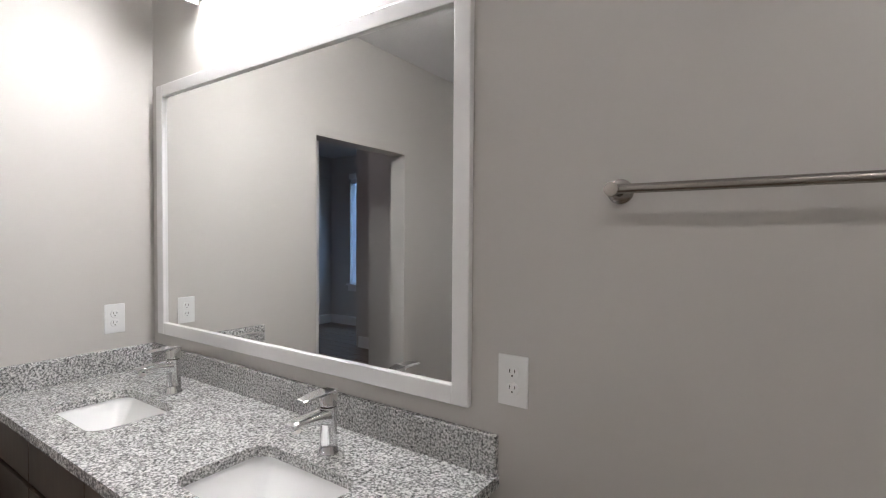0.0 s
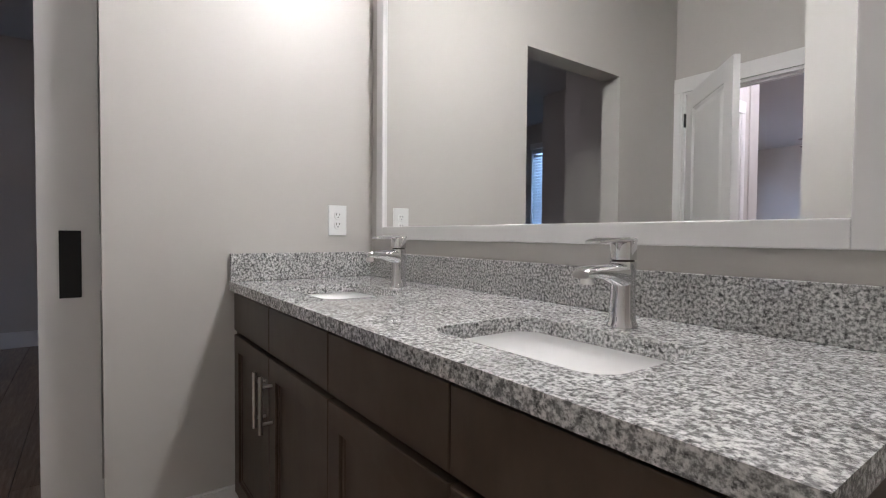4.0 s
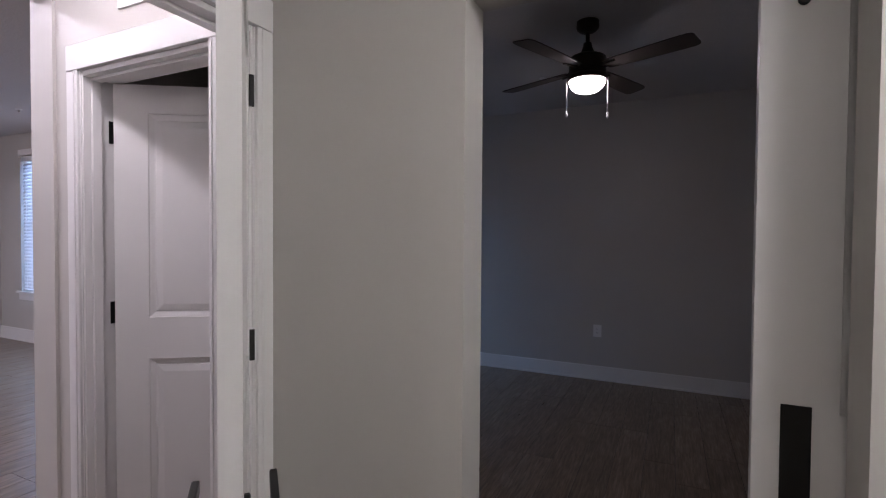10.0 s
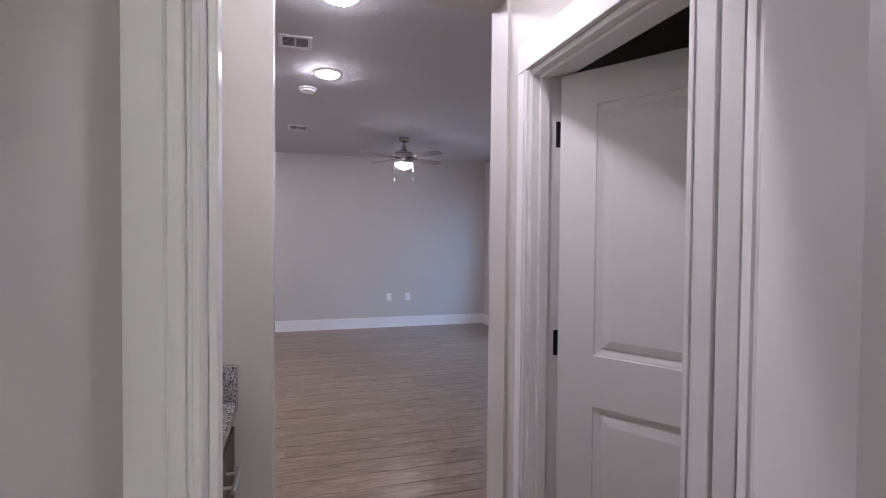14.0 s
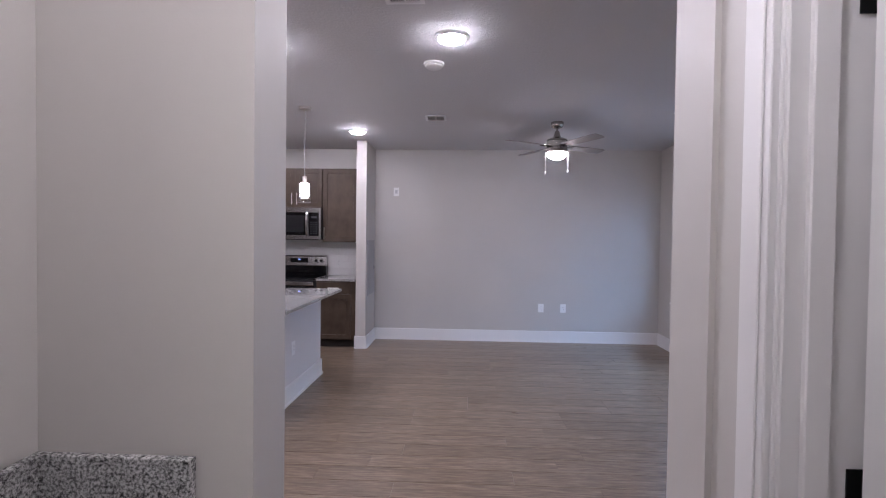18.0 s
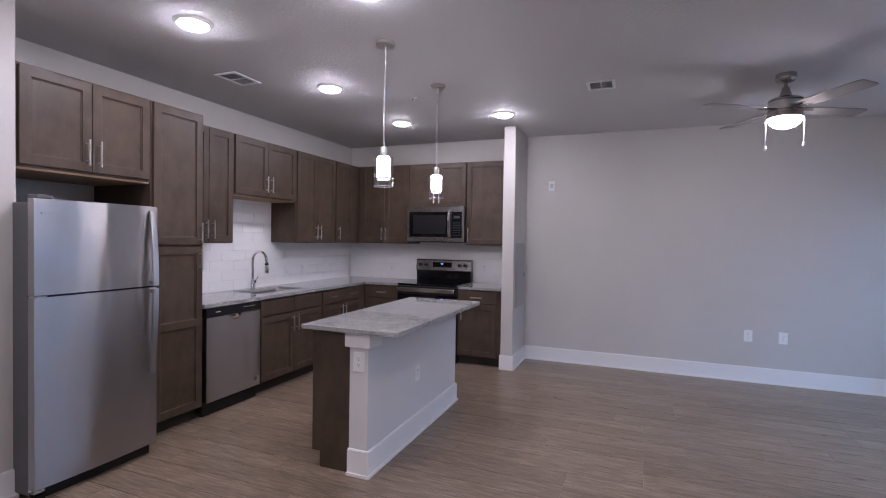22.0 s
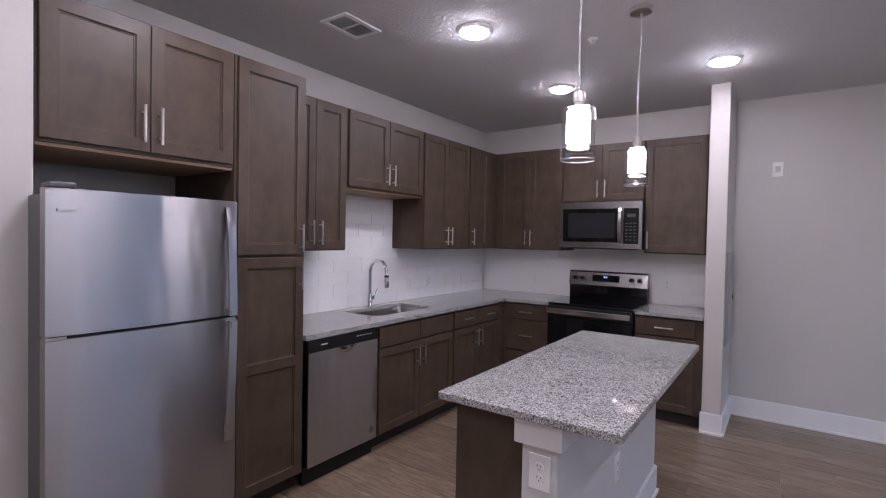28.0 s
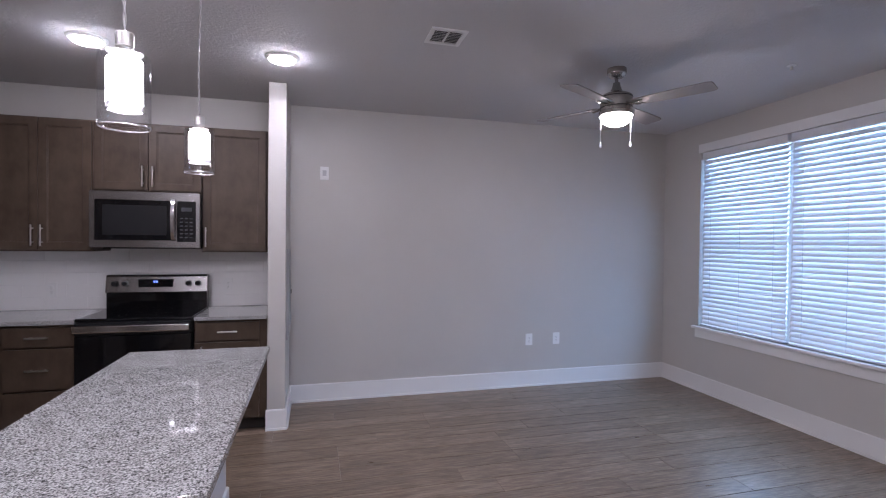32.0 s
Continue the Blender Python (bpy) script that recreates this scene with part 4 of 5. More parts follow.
def hinges(d, zs, opened):
    """Leaves on the slab's edge and on the jamb, and the knuckle."""
    back_turn = pose(0, 0, 0, 0, 0, -opened)
    for z in zs:
        bm = boxes((-0.0015, 0.0005, -0.038, -0.004, z - 0.045, z + 0.045))
        rod(bm, (-0.002, 0.003, z - 0.047), (-0.002, 0.003, z + 0.047), 0.0085, 12)
        leaf = boxes((-0.0025, -0.0005, -0.038, -0.002, z - 0.045, z + 0.045))
        bmesh.ops.transform(leaf, matrix=back_turn, verts=leaf.verts)
        me = bpy.data.meshes.new("leaf")
        leaf.to_mesh(me)
        leaf.free()
        bm.from_mesh(me)
        bpy.data.meshes.remove(me)
        part("hinge", bm, BLACK, d, "black hinge")


def levers(d, w, z, th=0.035):
    yc = -0.004 - th / 2
    for s in (-1, 1):
        bm = bmesh.new()
        y = yc + s * th / 2
        lathe(bm, [(0.0, 0.0), (0.031, 0.0), (0.031, s * 0.008), (0.028, s * 0.01), (0.0, s * 0.01)], w - 0.065, y, z, 20, 'y')
        rod(bm, (w - 0.065, y, z), (w - 0.065, y + s * 0.05, z), 0.010)
        bx(bm, w - 0.185, w - 0.055, y + s * 0.042, y + s * 0.056, z - 0.012, z + 0.014, 0.003)
        part("lever", bm, BLACK, d, "black lever handle")
    part("latch_plate", boxes((w - 0.0005, w + 0.0015, yc - 0.013, yc + 0.013, z - 0.028, z + 0.028), (w, w + 0.01, yc - 0.006, yc + 0.006, z - 0.008, z + 0.008)), BLACK, d, "black latch plate")


bm = bmesh.new()
jamb_set(bm, 'x', BX0, BX1, YH, YS_BATH, DH, w=0.07, head=0.1, stop=YS_BATH - 0.079)
structure("door_frame_bath", bm, TRIM, "white painted flat door casing and jamb", "trim")
bd = panel_door("bath_door", "white two-panel interior door standing half open", 0.80, 2.025)
bd.matrix_basis = pose(BX0 + 0.0225, YS_BATH + 0.004, 0, 0, 0, 46.4)
hinges(bd, (0.27, 1.08, 1.853), 46.4)
levers(bd, 0.80, 0.955)
bm = bmesh.new()
jamb_set(bm, 'y', CY0, CY1, XH - HW, XH, DH, w=0.07, head=0.1, stop=XH - 0.06)
structure("door_frame_closet", bm, TRIM, "white painted flat door casing and jamb", "trim")
cd = panel_door("closet_door", "white two-panel interior door standing ajar", 0.69, 2.025)
cd.matrix_basis = pose(XH - HW - 0.004, CY0 + 0.0225, 0, 0, 0, 90 + 32)
hinges(cd, (0.27, 1.095, 1.83), 32)
levers(cd, 0.69, 0.93)
# entry door in the east wall
bm = bmesh.new()
jamb_set(bm, 'y', EY0, EY1, EX, EX + T, 2.42)
structure("door_frame_entry", bm, TRIM, "white painted flat door casing and jamb", "trim")
ed = panel_door("entry_door", "white panelled entry door, closed, with black lock", 0.875, 2.39, 0.044)
ed.matrix_basis = pose(EX + 0.006, EY1 - 0.0225, 0, 0, 0, -90)
levers(ed, 0.875, 0.965, 0.044)
db = part("deadbolt", boxes((0.765, 0.843, -0.078, -0.048, 1.045, 1.198), r=0.012), BLACK, ed, "black keypad deadbolt")
part("badge", lathe(bmesh.new(), [(0.0, -0.0795), (0.008, -0.0793), (0.0085, -0.0775)], 0.804, 0, 1.165, 16, 'y'), PALE_GREY, db, "pale oval badge")
part("thumb_turn", lathe(bmesh.new(), [(0.0, -0.088), (0.016, -0.087), (0.018, -0.0775)], 0.804, 0, 1.085, 20, 'y'), PLASTIC_BLACK, db, "black thumb turn")
# sliding barn door on the bedroom side, pushed open
pk = thing("sliding_door", "white sliding barn door hung behind the wall, with black pull", "door", XW - TW - 0.0575, -0.139, 0)
DW = 1.02
bm = bmesh.new()
for i, (a, b) in enumerate(((0.02, 0.93), (0.93, 2.12))):
    lo, hi = (0.16, 0.095) if i == 0 else (0.095, 0.16)
    prev = None
    for o, ol_, oh, xx in ((0, 0, 0, -0.0175), (0, 0, 0, 0.0175), (0.164, lo, hi, 0.0175), (0.168, lo + 0.004, hi + 0.004, 0.007), (0.180, lo + 0.016, hi + 0.016, 0.006)):
        ring = [bm.verts.new(p) for p in ((xx, o, a + ol_), (xx, DW - o, a + ol_), (xx, DW - o, b - oh), (xx, o, b - oh))]
        if prev:
            for k in range(4):
                bm.faces.new((prev[k], prev[(k + 1) % 4], ring[(k + 1) % 4], ring[k]))
        else:
            bm.faces.new(ring)
        prev = ring
    bm.faces.new(prev)
bmesh.ops.remove_doubles(bm, verts=bm.verts, dist=1e-6)
part("slab", bm, DOOR, pk)
part("pull", boxes((0.0176, 0.0215, 0.055, 0.114, 0.814, 1.037), r=0.0015), BLACK, pk, "black recessed pull plate")
for z in (1.949, 2.030):
    part("bolt", lathe(bmesh.new(), [(0.0, 0.025), (0.009, 0.0245), (0.012, 0.0175)], 0, 0.082, z, 14, 'x'), BLACK, pk, "black hanger bolt", True)
for y in (0.082, DW - 0.082):
    bm = boxes((-0.024, -0.018, y - 0.02, y + 0.02, 1.94, 2.22))
    lathe(bm, [(0.0, -0.012), (0.04, -0.012), (0.04, 0.012), (0.0, 0.012)], -0.005, y, 2.215, 20, 'x')
    part("hanger", bm, BLACK, pk, "black roller hanger")
tr = thing("door_track", "black flat steel track for the sliding door", "track", XW - TW - 0.0575, -1.05, 2.15)
part("rail", boxes((-0.004, 0.004, 0, 2.0, 0, 0.04), *[(0.004, 0.0570, y, y + 0.02, 0.01, 0.03) for y in (0.1, 0.7, 1.3, 1.9)]), BLACK, tr)

# ---- windows with blinds ----
def blind(name, label, w, h, rz, x, y, z, tilt=60):
    """Hangs in local x, 0 to w, from z=h down; slats turn about x."""
    b = thing(name, label, "blind", x, y, z, rz, "window blinds")
    part("headrail", box(0.004, w - 0.004, -0.03, 0.03, h - 0.07, h, 0.004), SLAT, b, "white valance")
    a = radians(tilt)
    me = bpy.data.meshes.new("slat")
    vs = []
    n = 4
    for k in range(n + 1):
        u = -0.025 + 0.05 * k / n
        c = 0.003 * (1 - (2 * k / n - 1) ** 2)
        vs.append((u * math.cos(a) - c * math.sin(a), u * math.sin(a) + c * math.cos(a)))
    bm = bmesh.new()
    rows = [[bm.verts.new((xx, p, q + o)) for p, q in vs] for xx in (0.006, w - 0.006) for o in (0, 0.0022)]
    for r0, r1 in ((rows[0], rows[2]), (rows[1], rows[3])):
        for i in range(n):
            bm.faces.new((r0[i], r0[i + 1], r1[i + 1], r1[i]))
    for i in (0, n):
        bm.faces.new((rows[0][i], rows[2][i], rows[3][i], rows[1][i]))
    for r0, r1 in ((rows[0], rows[1]), (rows[2], rows[3])):
        for i in range(n):
            bm.faces.new((r0[i], r0[i + 1], r1[i + 1], r1[i]))
    bmesh.ops.recalc_face_normals(bm, faces=bm.faces)
    bm.to_mesh(me)
    bm.free()
    me.materials.append(SLAT)
    zz = 0.05
    while zz < h - 0.062:
        o = new("slat", me)
        o.location = (0, 0, zz)
        o.parent = b
        zz += 0.0450
    part("bottom_rail", box(0.006, w - 0.006, -0.024, 0.024, 0.004, 0.022, 0.004), SLAT, b, "white bottom rail")
    for cx in (0.12, w / 2, w - 0.12):
        bm = bmesh.new()
        for yy in (-0.027, 0.027):
            rod(bm, (cx, yy, 0.01), (cx, yy, h - 0.05), 0.0011, 5)
        part("ladder_cord", bm, SLAT, b)
    return b


def window(name, label, x, y, z, rz, w, h, bays):
    """Opening in local x 0..w, z 0..h; the room is at local -y."""
    o = thing(name, label, "window", x, y, z, rz, kind="structure")
    part("head_casing", box(-0.012, w + 0.012, -0.02, -0.0005, h + 0.0005, h + 0.085, 0.002), TRIM, o, "white head casing")
    part("apron", box(-0.03, w + 0.03, -0.016, -0.0005, -0.115, -0.028, 0.002), TRIM, o, "white apron")
    part("sill", boxes((-0.05, w + 0.05, -0.045, 0.0, -0.026, 0.0), (0, w, 0.0, 0.115, -0.012, 0.0), r=0.003), TRIM, o, "white window sill")
    s = w / bays
    for i in range(bays):
        fx = s * i
        part("frame", boxes((fx, fx + 0.04, 0.06, 0.11, 0, h), (fx + s - 0.04, fx + s, 0.06, 0.11, 0, h), (fx + 0.04, fx + s - 0.04, 0.06, 0.11, 0, 0.045), (fx + 0.04, fx + s - 0.04, 0.06, 0.11, h - 0.045, h), (fx + 0.04, fx + s - 0.04, 0.065, 0.105, h / 2 - 0.015, h / 2 + 0.015)), WHITE_PLASTIC, o, "white vinyl sash")
        for z0, z1 in ((0.045, h / 2 - 0.015), (h / 2 + 0.015, h - 0.045)):
            g = part("pane", box(fx + 0.04, fx + s - 0.04, 0.083, 0.087, z0, z1), GLASS, o)
            g.visible_shadow = False
    return o


BAY = (WY1 - WY0) / 3
window("window_1", "wide white window in three bays with closed white blinds", LX0, WY0, WZ0, 90, WY1 - WY0, WZ1 - WZ0, 3)
for i in range(3):
    blind("blind", "white horizontal slat blind, lowered, slats half closed", BAY - 0.022, WZ1 - WZ0 - 0.004, 90, LX0 - 0.032, WY0 + BAY * i + 0.011, WZ0 + 0.002)
window("window_2", "tall white bedroom window with closed white blinds", SX1, SY, SZ0, 180, SX1 - SX0, SZ1 - SZ0, 1)
blind("blind", "white horizontal slat blind, lowered, slats half closed", SX1 - SX0 - 0.012, SZ1 - SZ0 - 0.004, 180, SX1 - 0.006, SY - 0.032, SZ0 + 0.002)
back = structure("backdrop", boxes((LX0 - 1.5, LX0 - 1.49, WY0 - 1.4, WY1 + 1.4, -1.5, 5)), SKYCARD, "pale blue evening sky", "sky")
structure("backdrop_bedroom", boxes((-8.5, LX0 - 1.6, SY - 1.5, SY - 1.49, -1.5, 5)), SKYCARD, "pale blue evening sky", "sky")
area_lamp("window_light", look((LX0 - 0.28, (WY0 + WY1) / 2, (WZ0 + WZ1) / 2 + 0.1), (LX0 + 1, (WY0 + WY1) / 2, (WZ0 + WZ1) / 2 - 0.1)), WY1 - WY0, WZ1 - WZ0, 124, (0.33, 0.55, 1.0))
area_lamp("bedroom_window_light", look(((SX0 + SX1) / 2, SY - 0.28, 1.6), ((SX0 + SX1) / 2, SY + 1, 1.5)), SX1 - SX0, SZ1 - SZ0, 34, (0.33, 0.55, 1.0))

# ---- ceiling lights ----
def disc_light(x, y, glow, r=0.086, label="round flush ceiling light with a white rim, switched on"):
    c = thing("ceiling_light", label, "ceiling light", x, y, CEIL, 0, "ceiling lights")
    part("rim", lathe(bmesh.new(), [(r + 0.026, 0.0), (r + 0.026, -0.006), (r + 0.010, -0.014), (r, -0.016), (r, -0.004)], 0, 0, 0, 32), WHITE_PLASTIC, c, "white rim", True)
    part("diffuser", lathe(bmesh.new(), [(r, -0.013), (r * 0.96, -0.023), (r * 0.72, -0.032), (r * 0.38, -0.037), (0.0, -0.038)], 0, 0, 0, 32), glow, c, "glowing white diffuser", True)
    return c


# the one at (0.98, -3.5) is unseen, added to brighten the entry
for lx, ly in ((-1.445, -4.76), (-1.435, -3.49), (-0.20, -4.83), (0.98, -3.5), (0.98, -4.83), (0.925, -6.155), (0.90, -7.46), (-0.25, -7.445)):
    disc_light(lx, ly, LAMP)
disc_light(-1.50, -2.05, HALL_LAMP)
# unseen fill lamp, added to brighten the towel bar wall
disc_light(0.85, -0.45, BATH_FILL)

# ---- pendants ----
def pendant(x, y):
    p = thing("pendant_light", "nickel pendant with opal inner and clear outer glass, lit", "pendant light", x, y, 0, 0, "island pendants")
    part("canopy", lathe(bmesh.new(), [(0.0, CEIL), (0.062, CEIL), (0.062, CEIL - 0.018), (0.056, CEIL - 0.024), (0.0, CEIL - 0.026)], 0, 0, 0, 28), NICKEL, p, "brushed nickel canopy", True)
    for turn in (0, math.pi):
        pts = []
        for k in range(57):
            z = CEIL - 0.02 - 0.0118 * k
            pts.append((0.0026 * math.sin(z * 62 + turn) + 0.003 * math.sin(z * 9), 0.0026 * math.cos(z * 62 + turn), z))
        part("cord", tube(bmesh.new(), pts, 0.0023, 6), CORD, p, "clear twisted cord", True)
    part("socket_cap", lathe(bmesh.new(), [(0.0, 2.066), (0.008, 2.066), (0.021, 2.060), (0.0225, 2.055), (0.0225, 2.022), (0.0195, 2.020), (0.0195, 2.004), (0.030, 2.002), (0.030, 1.999), (0.0, 1.998)], 0, 0, 0, 24), NICKEL, p, "brushed nickel cap", True)
    part("inner_shade", lathe(bmesh.new(), [(0.0, 1.992), (0.038, 1.992), (0.0435, 1.986), (0.0435, 1.868), (0.039, 1.866), (0.039, 1.98)], 0, 0, 0, 28), PEND_LAMP, p, "glowing opal glass", True)
    part("shade_lip", lathe(bmesh.new(), [(0.0435, 1.8675), (0.0445, 1.866), (0.0445, 1.850), (0.042, 1.8485), (0.0405, 1.850), (0.0405, 1.8655)], 0, 0, 0, 28, 'z', True), OPAL_LIP, p, "unlit frosted lip", True)
    part("outer_glass", lathe(bmesh.new(), [(0.028, 1.9995), (0.060, 1.9985), (0.0635, 1.994), (0.0635, 1.806), (0.0615, 1.806), (0.0615, 1.992), (0.059, 1.996), (0.028, 1.997)], 0, 0, 0, 40, 'z', True), SHELL_GLASS, p, "clear outer glass", True).visible_shadow = False
    part("glass_rim", lathe(bmesh.new(), [(0.0642, 1.8065), (0.0645, 1.8045), (0.0625, 1.803), (0.0608, 1.8045), (0.061, 1.8065)], 0, 0, 0, 40, 'z', True), OPAL_LIP, p, "polished glass edge", True)
    return p


pendant(0.034, -5.483)
pendant(0.042, -6.407)

# ---- ceiling fans ----
def fan(x, y, rz, chains, metal, blade_mat, glow, label, lift=0.0):
    f = thing("ceiling_fan", label, "ceiling fan", x, y, lift, rz, "ceiling fans")
    top = CEIL - lift
    part("canopy", lathe(bmesh.new(), [(0.0, top), (0.066, top), (0.068, top - 0.03), (0.064, top - 0.046), (0.048, top - 0.060), (0.022, top - 0.068), (0.0, top - 0.068)], 0, 0, 0, 32), metal, f, "", True)
    part("downrod", lathe(bmesh.new(), [(0.012, top - 0.06), (0.012, 2.645), (0.024, 2.64), (0.028, 2.615), (0.040, 2.585), (0.042, 2.57), (0.0, 2.565)], 0, 0, 0, 20), metal, f, "", True)
    part("motor", lathe(bmesh.new(), [(0.0, 2.585), (0.034, 2.58), (0.075, 2.566), (0.104, 2.552), (0.110, 2.546), (0.110, 2.44), (0.0, 2.44)], 0, 0, 0, 36), metal, f, "", True)
    for z in (2.538, 2.466):
        part("seam", lathe(bmesh.new(), [(0.1, z), (0.1125, z), (0.1125, z - 0.005), (0.1, z - 0.005)], 0, 0, 0, 36), BLACK, f, "dark seam ring", True)
    part("light_ring", lathe(bmesh.new(), [(0.112, 2.44), (0.118, 2.436), (0.118, 2.412), (0.112, 2.408), (0.0, 2.408)], 0, 0, 0, 36), metal, f, "", True)
    part("bowl", lathe(bmesh.new(), [(0.111, 2.410), (0.108, 2.395), (0.095, 2.37), (0.07, 2.35), (0.035, 2.337), (0.0, 2.333)], 0, 0, 0, 32), glow, f, "glowing white glass bowl", True)
    for k in range(4):
        a = radians(90 * k)
        bm = bmesh.new()
        pit = -0.16
        prev = None
        for d, w in ((0.125, 0.044), (0.16, 0.052), (0.35, 0.062), (0.55, 0.068), (0.612, 0.067), (0.636, 0.058), (0.642, 0.044)):
            ring = []
            for s, o in ((-1, 0), (1, 0), (1, 0.006), (-1, 0.006)):
                px, py, pz = d, s * w, 2.478 + s * w * pit + o
                ring.append(bm.verts.new((px * math.cos(a) - py * math.sin(a), px * math.sin(a) + py * math.cos(a), pz)))
            if prev:
                for i in range(4):
                    bm.faces.new((prev[i], prev[(i + 1) % 4], ring[(i + 1) % 4], ring[i]))
            else:
                bm.faces.new(ring)
            prev = ring
        bm.faces.new(prev)
        bl = part("blade", bm, blade_mat, f)
        bm = bmesh.new()
        for s in (-1, 1):
            q = [(0.10, s * 0.012), (0.20, s * 0.035)]
            rod(bm, *[(u * math.cos(a) - v * math.sin(a), u * math.sin(a) + v * math.cos(a), 2.476) for u, v in q], 0.006, 8)
        part("blade_iron", bm, metal, bl)
    for s, ln in ((-1, 0.185), (1, 0.205)):
        bm = bmesh.new()
        tx, ty = s * 0.122 * math.cos(radians(chains - rz)), s * 0.122 * math.sin(radians(chains - rz))
        rod(bm, (tx * 0.9, ty * 0.9, 2.428), (tx, ty, 2.424), 0.003, 6)
        rod(bm, (tx, ty, 2.425), (tx, ty, 2.42 - ln), 0.0036, 6)
        ch = part("pull_chain", bm, CHAIN, f, "grey metal pull chain", True)
        part("fob", lathe(bmesh.new(), [(0.0, 0.0), (0.006, -0.004), (0.009, -0.03), (0.0, -0.042)], tx, ty, 2.42 - ln, 10), WHITE_PLASTIC, ch, "white pull fob", True)
    return f


fan(-2.533, -6.997, 29, 0, FAN_NICKEL, BLADE, FAN_LAMP, "brushed nickel ceiling fan with grey blades and lit bowl")
# same nickel fan; darker metal and blades paint in its backlit shade
fan(-3.97, -0.80, 67, 100, DIM_METAL, BLADE_SHADED, BED_LAMP, "nickel ceiling fan, coloured dark for its backlit shade, with lit bowl", -0.03)

# ---- vents, detector, sprinklers ----
def grille(name, label, m, w, h, n, group="vents"):
    g = thing(name, label, "vent", 0, 0, 0, 0, group)
    g.matrix_basis = m
    part("frame", boxes((-w / 2, w / 2, -h / 2, -h / 2 + 0.025, -0.008, 0), (-w / 2, w / 2, h / 2 - 0.025, h / 2, -0.008, 0), (-w / 2, -w / 2 + 0.025, -h / 2 + 0.025, h / 2 - 0.025, -0.008, 0), (w / 2 - 0.025, w / 2, -h / 2 + 0.025, h / 2 - 0.025, -0.008, 0), (-0.006, 0.006, -h / 2 + 0.025, h / 2 - 0.025, -0.007, 0)), WHITE_PLASTIC, g)
    # flat sheet whose grey paints in the duct's shade
    part("backing", box(-w / 2 + 0.02, w / 2 - 0.02, -h / 2 + 0.02, h / 2 - 0.02, -0.002, -0.0005), GREY_PLASTIC, g, "grey sheet in place of the shaded duct")
    step = (h - 0.05) / n
    for i in range(n):
        y = -h / 2 + 0.025 + step * (i + 0.5)
        bm = bmesh.new()
        q = [bm.verts.new(p) for p in ((-w / 2 + 0.024, y - step * 0.38, -0.002), (w / 2 - 0.024, y - step * 0.38, -0.002), (w / 2 - 0.024, y + step * 0.36, -0.008), (-w / 2 + 0.024, y + step * 0.36, -0.008))]
        q2 = [bm.verts.new((v.co.x, v.co.y, v.co.z + 0.0015)) for v in q]
        bm.faces.new(q)
        bm.faces.new(q2)
        for i2 in range(4):
            bm.faces.new((q[i2], q[(i2 + 1) % 4], q2[(i2 + 1) % 4], q2[i2]))
        part("slat", bm, WHITE_PLASTIC, g)
    return g


grille("ceiling_vent", "white louvred supply vent in the ceiling", pose(-1.207, -4.215, CEIL), 0.21, 0.21, 8)
grille("ceiling_vent", "white louvred supply vent in the ceiling", pose(-1.226, -6.81, CEIL), 0.22, 0.22, 8)
grille("ceiling_vent", "white louvred supply vent in the ceiling", pose(1.505, -5.715, CEIL, 0, 0, 90), 0.29, 0.21, 8)
grille("return_grille", "large white louvred return grille on the wall", pose(XH, -1.91, 2.42, 0, 90, 0) @ pose(0, 0, 0, 180, 0, 0), 0.36, 0.5, 16)
sm = thing("smoke_detector", "round white smoke detector on the ceiling", "detector", -1.304, -5.226, CEIL)
part("base", lathe(bmesh.new(), [(0.075, 0), (0.075, -0.012), (0.068, -0.016), (0.0, -0.016)], 0, 0, 0, 28), WHITE_PLASTIC, sm, "", True)
part("cover", lathe(bmesh.new(), [(0.062, -0.0165), (0.062, -0.028), (0.050, -0.036), (0.0, -0.038)], 0, 0, 0, 28), WHITE_PLASTIC, sm, "", True)
for sx, sy in ((0.381, -6.655), (-3.63, -6.595), (-4.9, -1.3)):
    sp = thing("sprinkler", "small white pendent fire sprinkler", "sprinkler", sx, sy, CEIL, 0, "sprinklers")
    part("escutcheon", lathe(bmesh.new(), [(0.03, 0), (0.03, -0.004), (0.012, -0.008), (0.0, -0.008)], 0, 0, 0, 20), WHITE_PLASTIC, sp, "", True)
    part("head", lathe(bmesh.new(), [(0.008, -0.006), (0.008, -0.03), (0.016, -0.032), (0.016, -0.034), (0.0, -0.034)], 0, 0, 0, 14), NICKEL, sp, "", True)


# ---- outlets and switches: front faces local -y ----
def plate(name, label, x, y, z, rz, kind="outlet", w=0.078, h=0.122):
    p = thing(name, label, "outlet" if kind == "outlet" else "switch", x, y, z, rz, "wall plates")
    part("cover", box(-w / 2, w / 2, -0.006, -0.0005, -h / 2, h / 2, 0.002), WHITE_PLASTIC, p)
    if kind == "outlet":
        for s in (-1, 1):
            bm = bmesh.new()
            lathe(bm, [(0.0, -0.0085), (0.0155, -0.0085), (0.0165, -0.006)], 0, 0, s * 0.0195, 20, 'y')
            r = part("receptacle", bm, WHITE_PLASTIC, p, "", True)
            part("slot", boxes((-0.0075, -0.0055, -0.0092, -0.0084, s * 0.0195, s * 0.0195 + 0.009), (0.0055, 0.0075, -0.0092, -0.0084, s * 0.0195 + 0.001, s * 0.0195 + 0.008), (-0.002, 0.002, -0.0092, -0.0084, s * 0.0195 - 0.009, s * 0.0195 - 0.005)), SLOT, r, "dark slots")
    elif kind == "switch":
        part("rocker", box(-0.017, 0.017, -0.010, -0.006, -0.034, 0.034, 0.002), WHITE_PLASTIC, p)
    return p


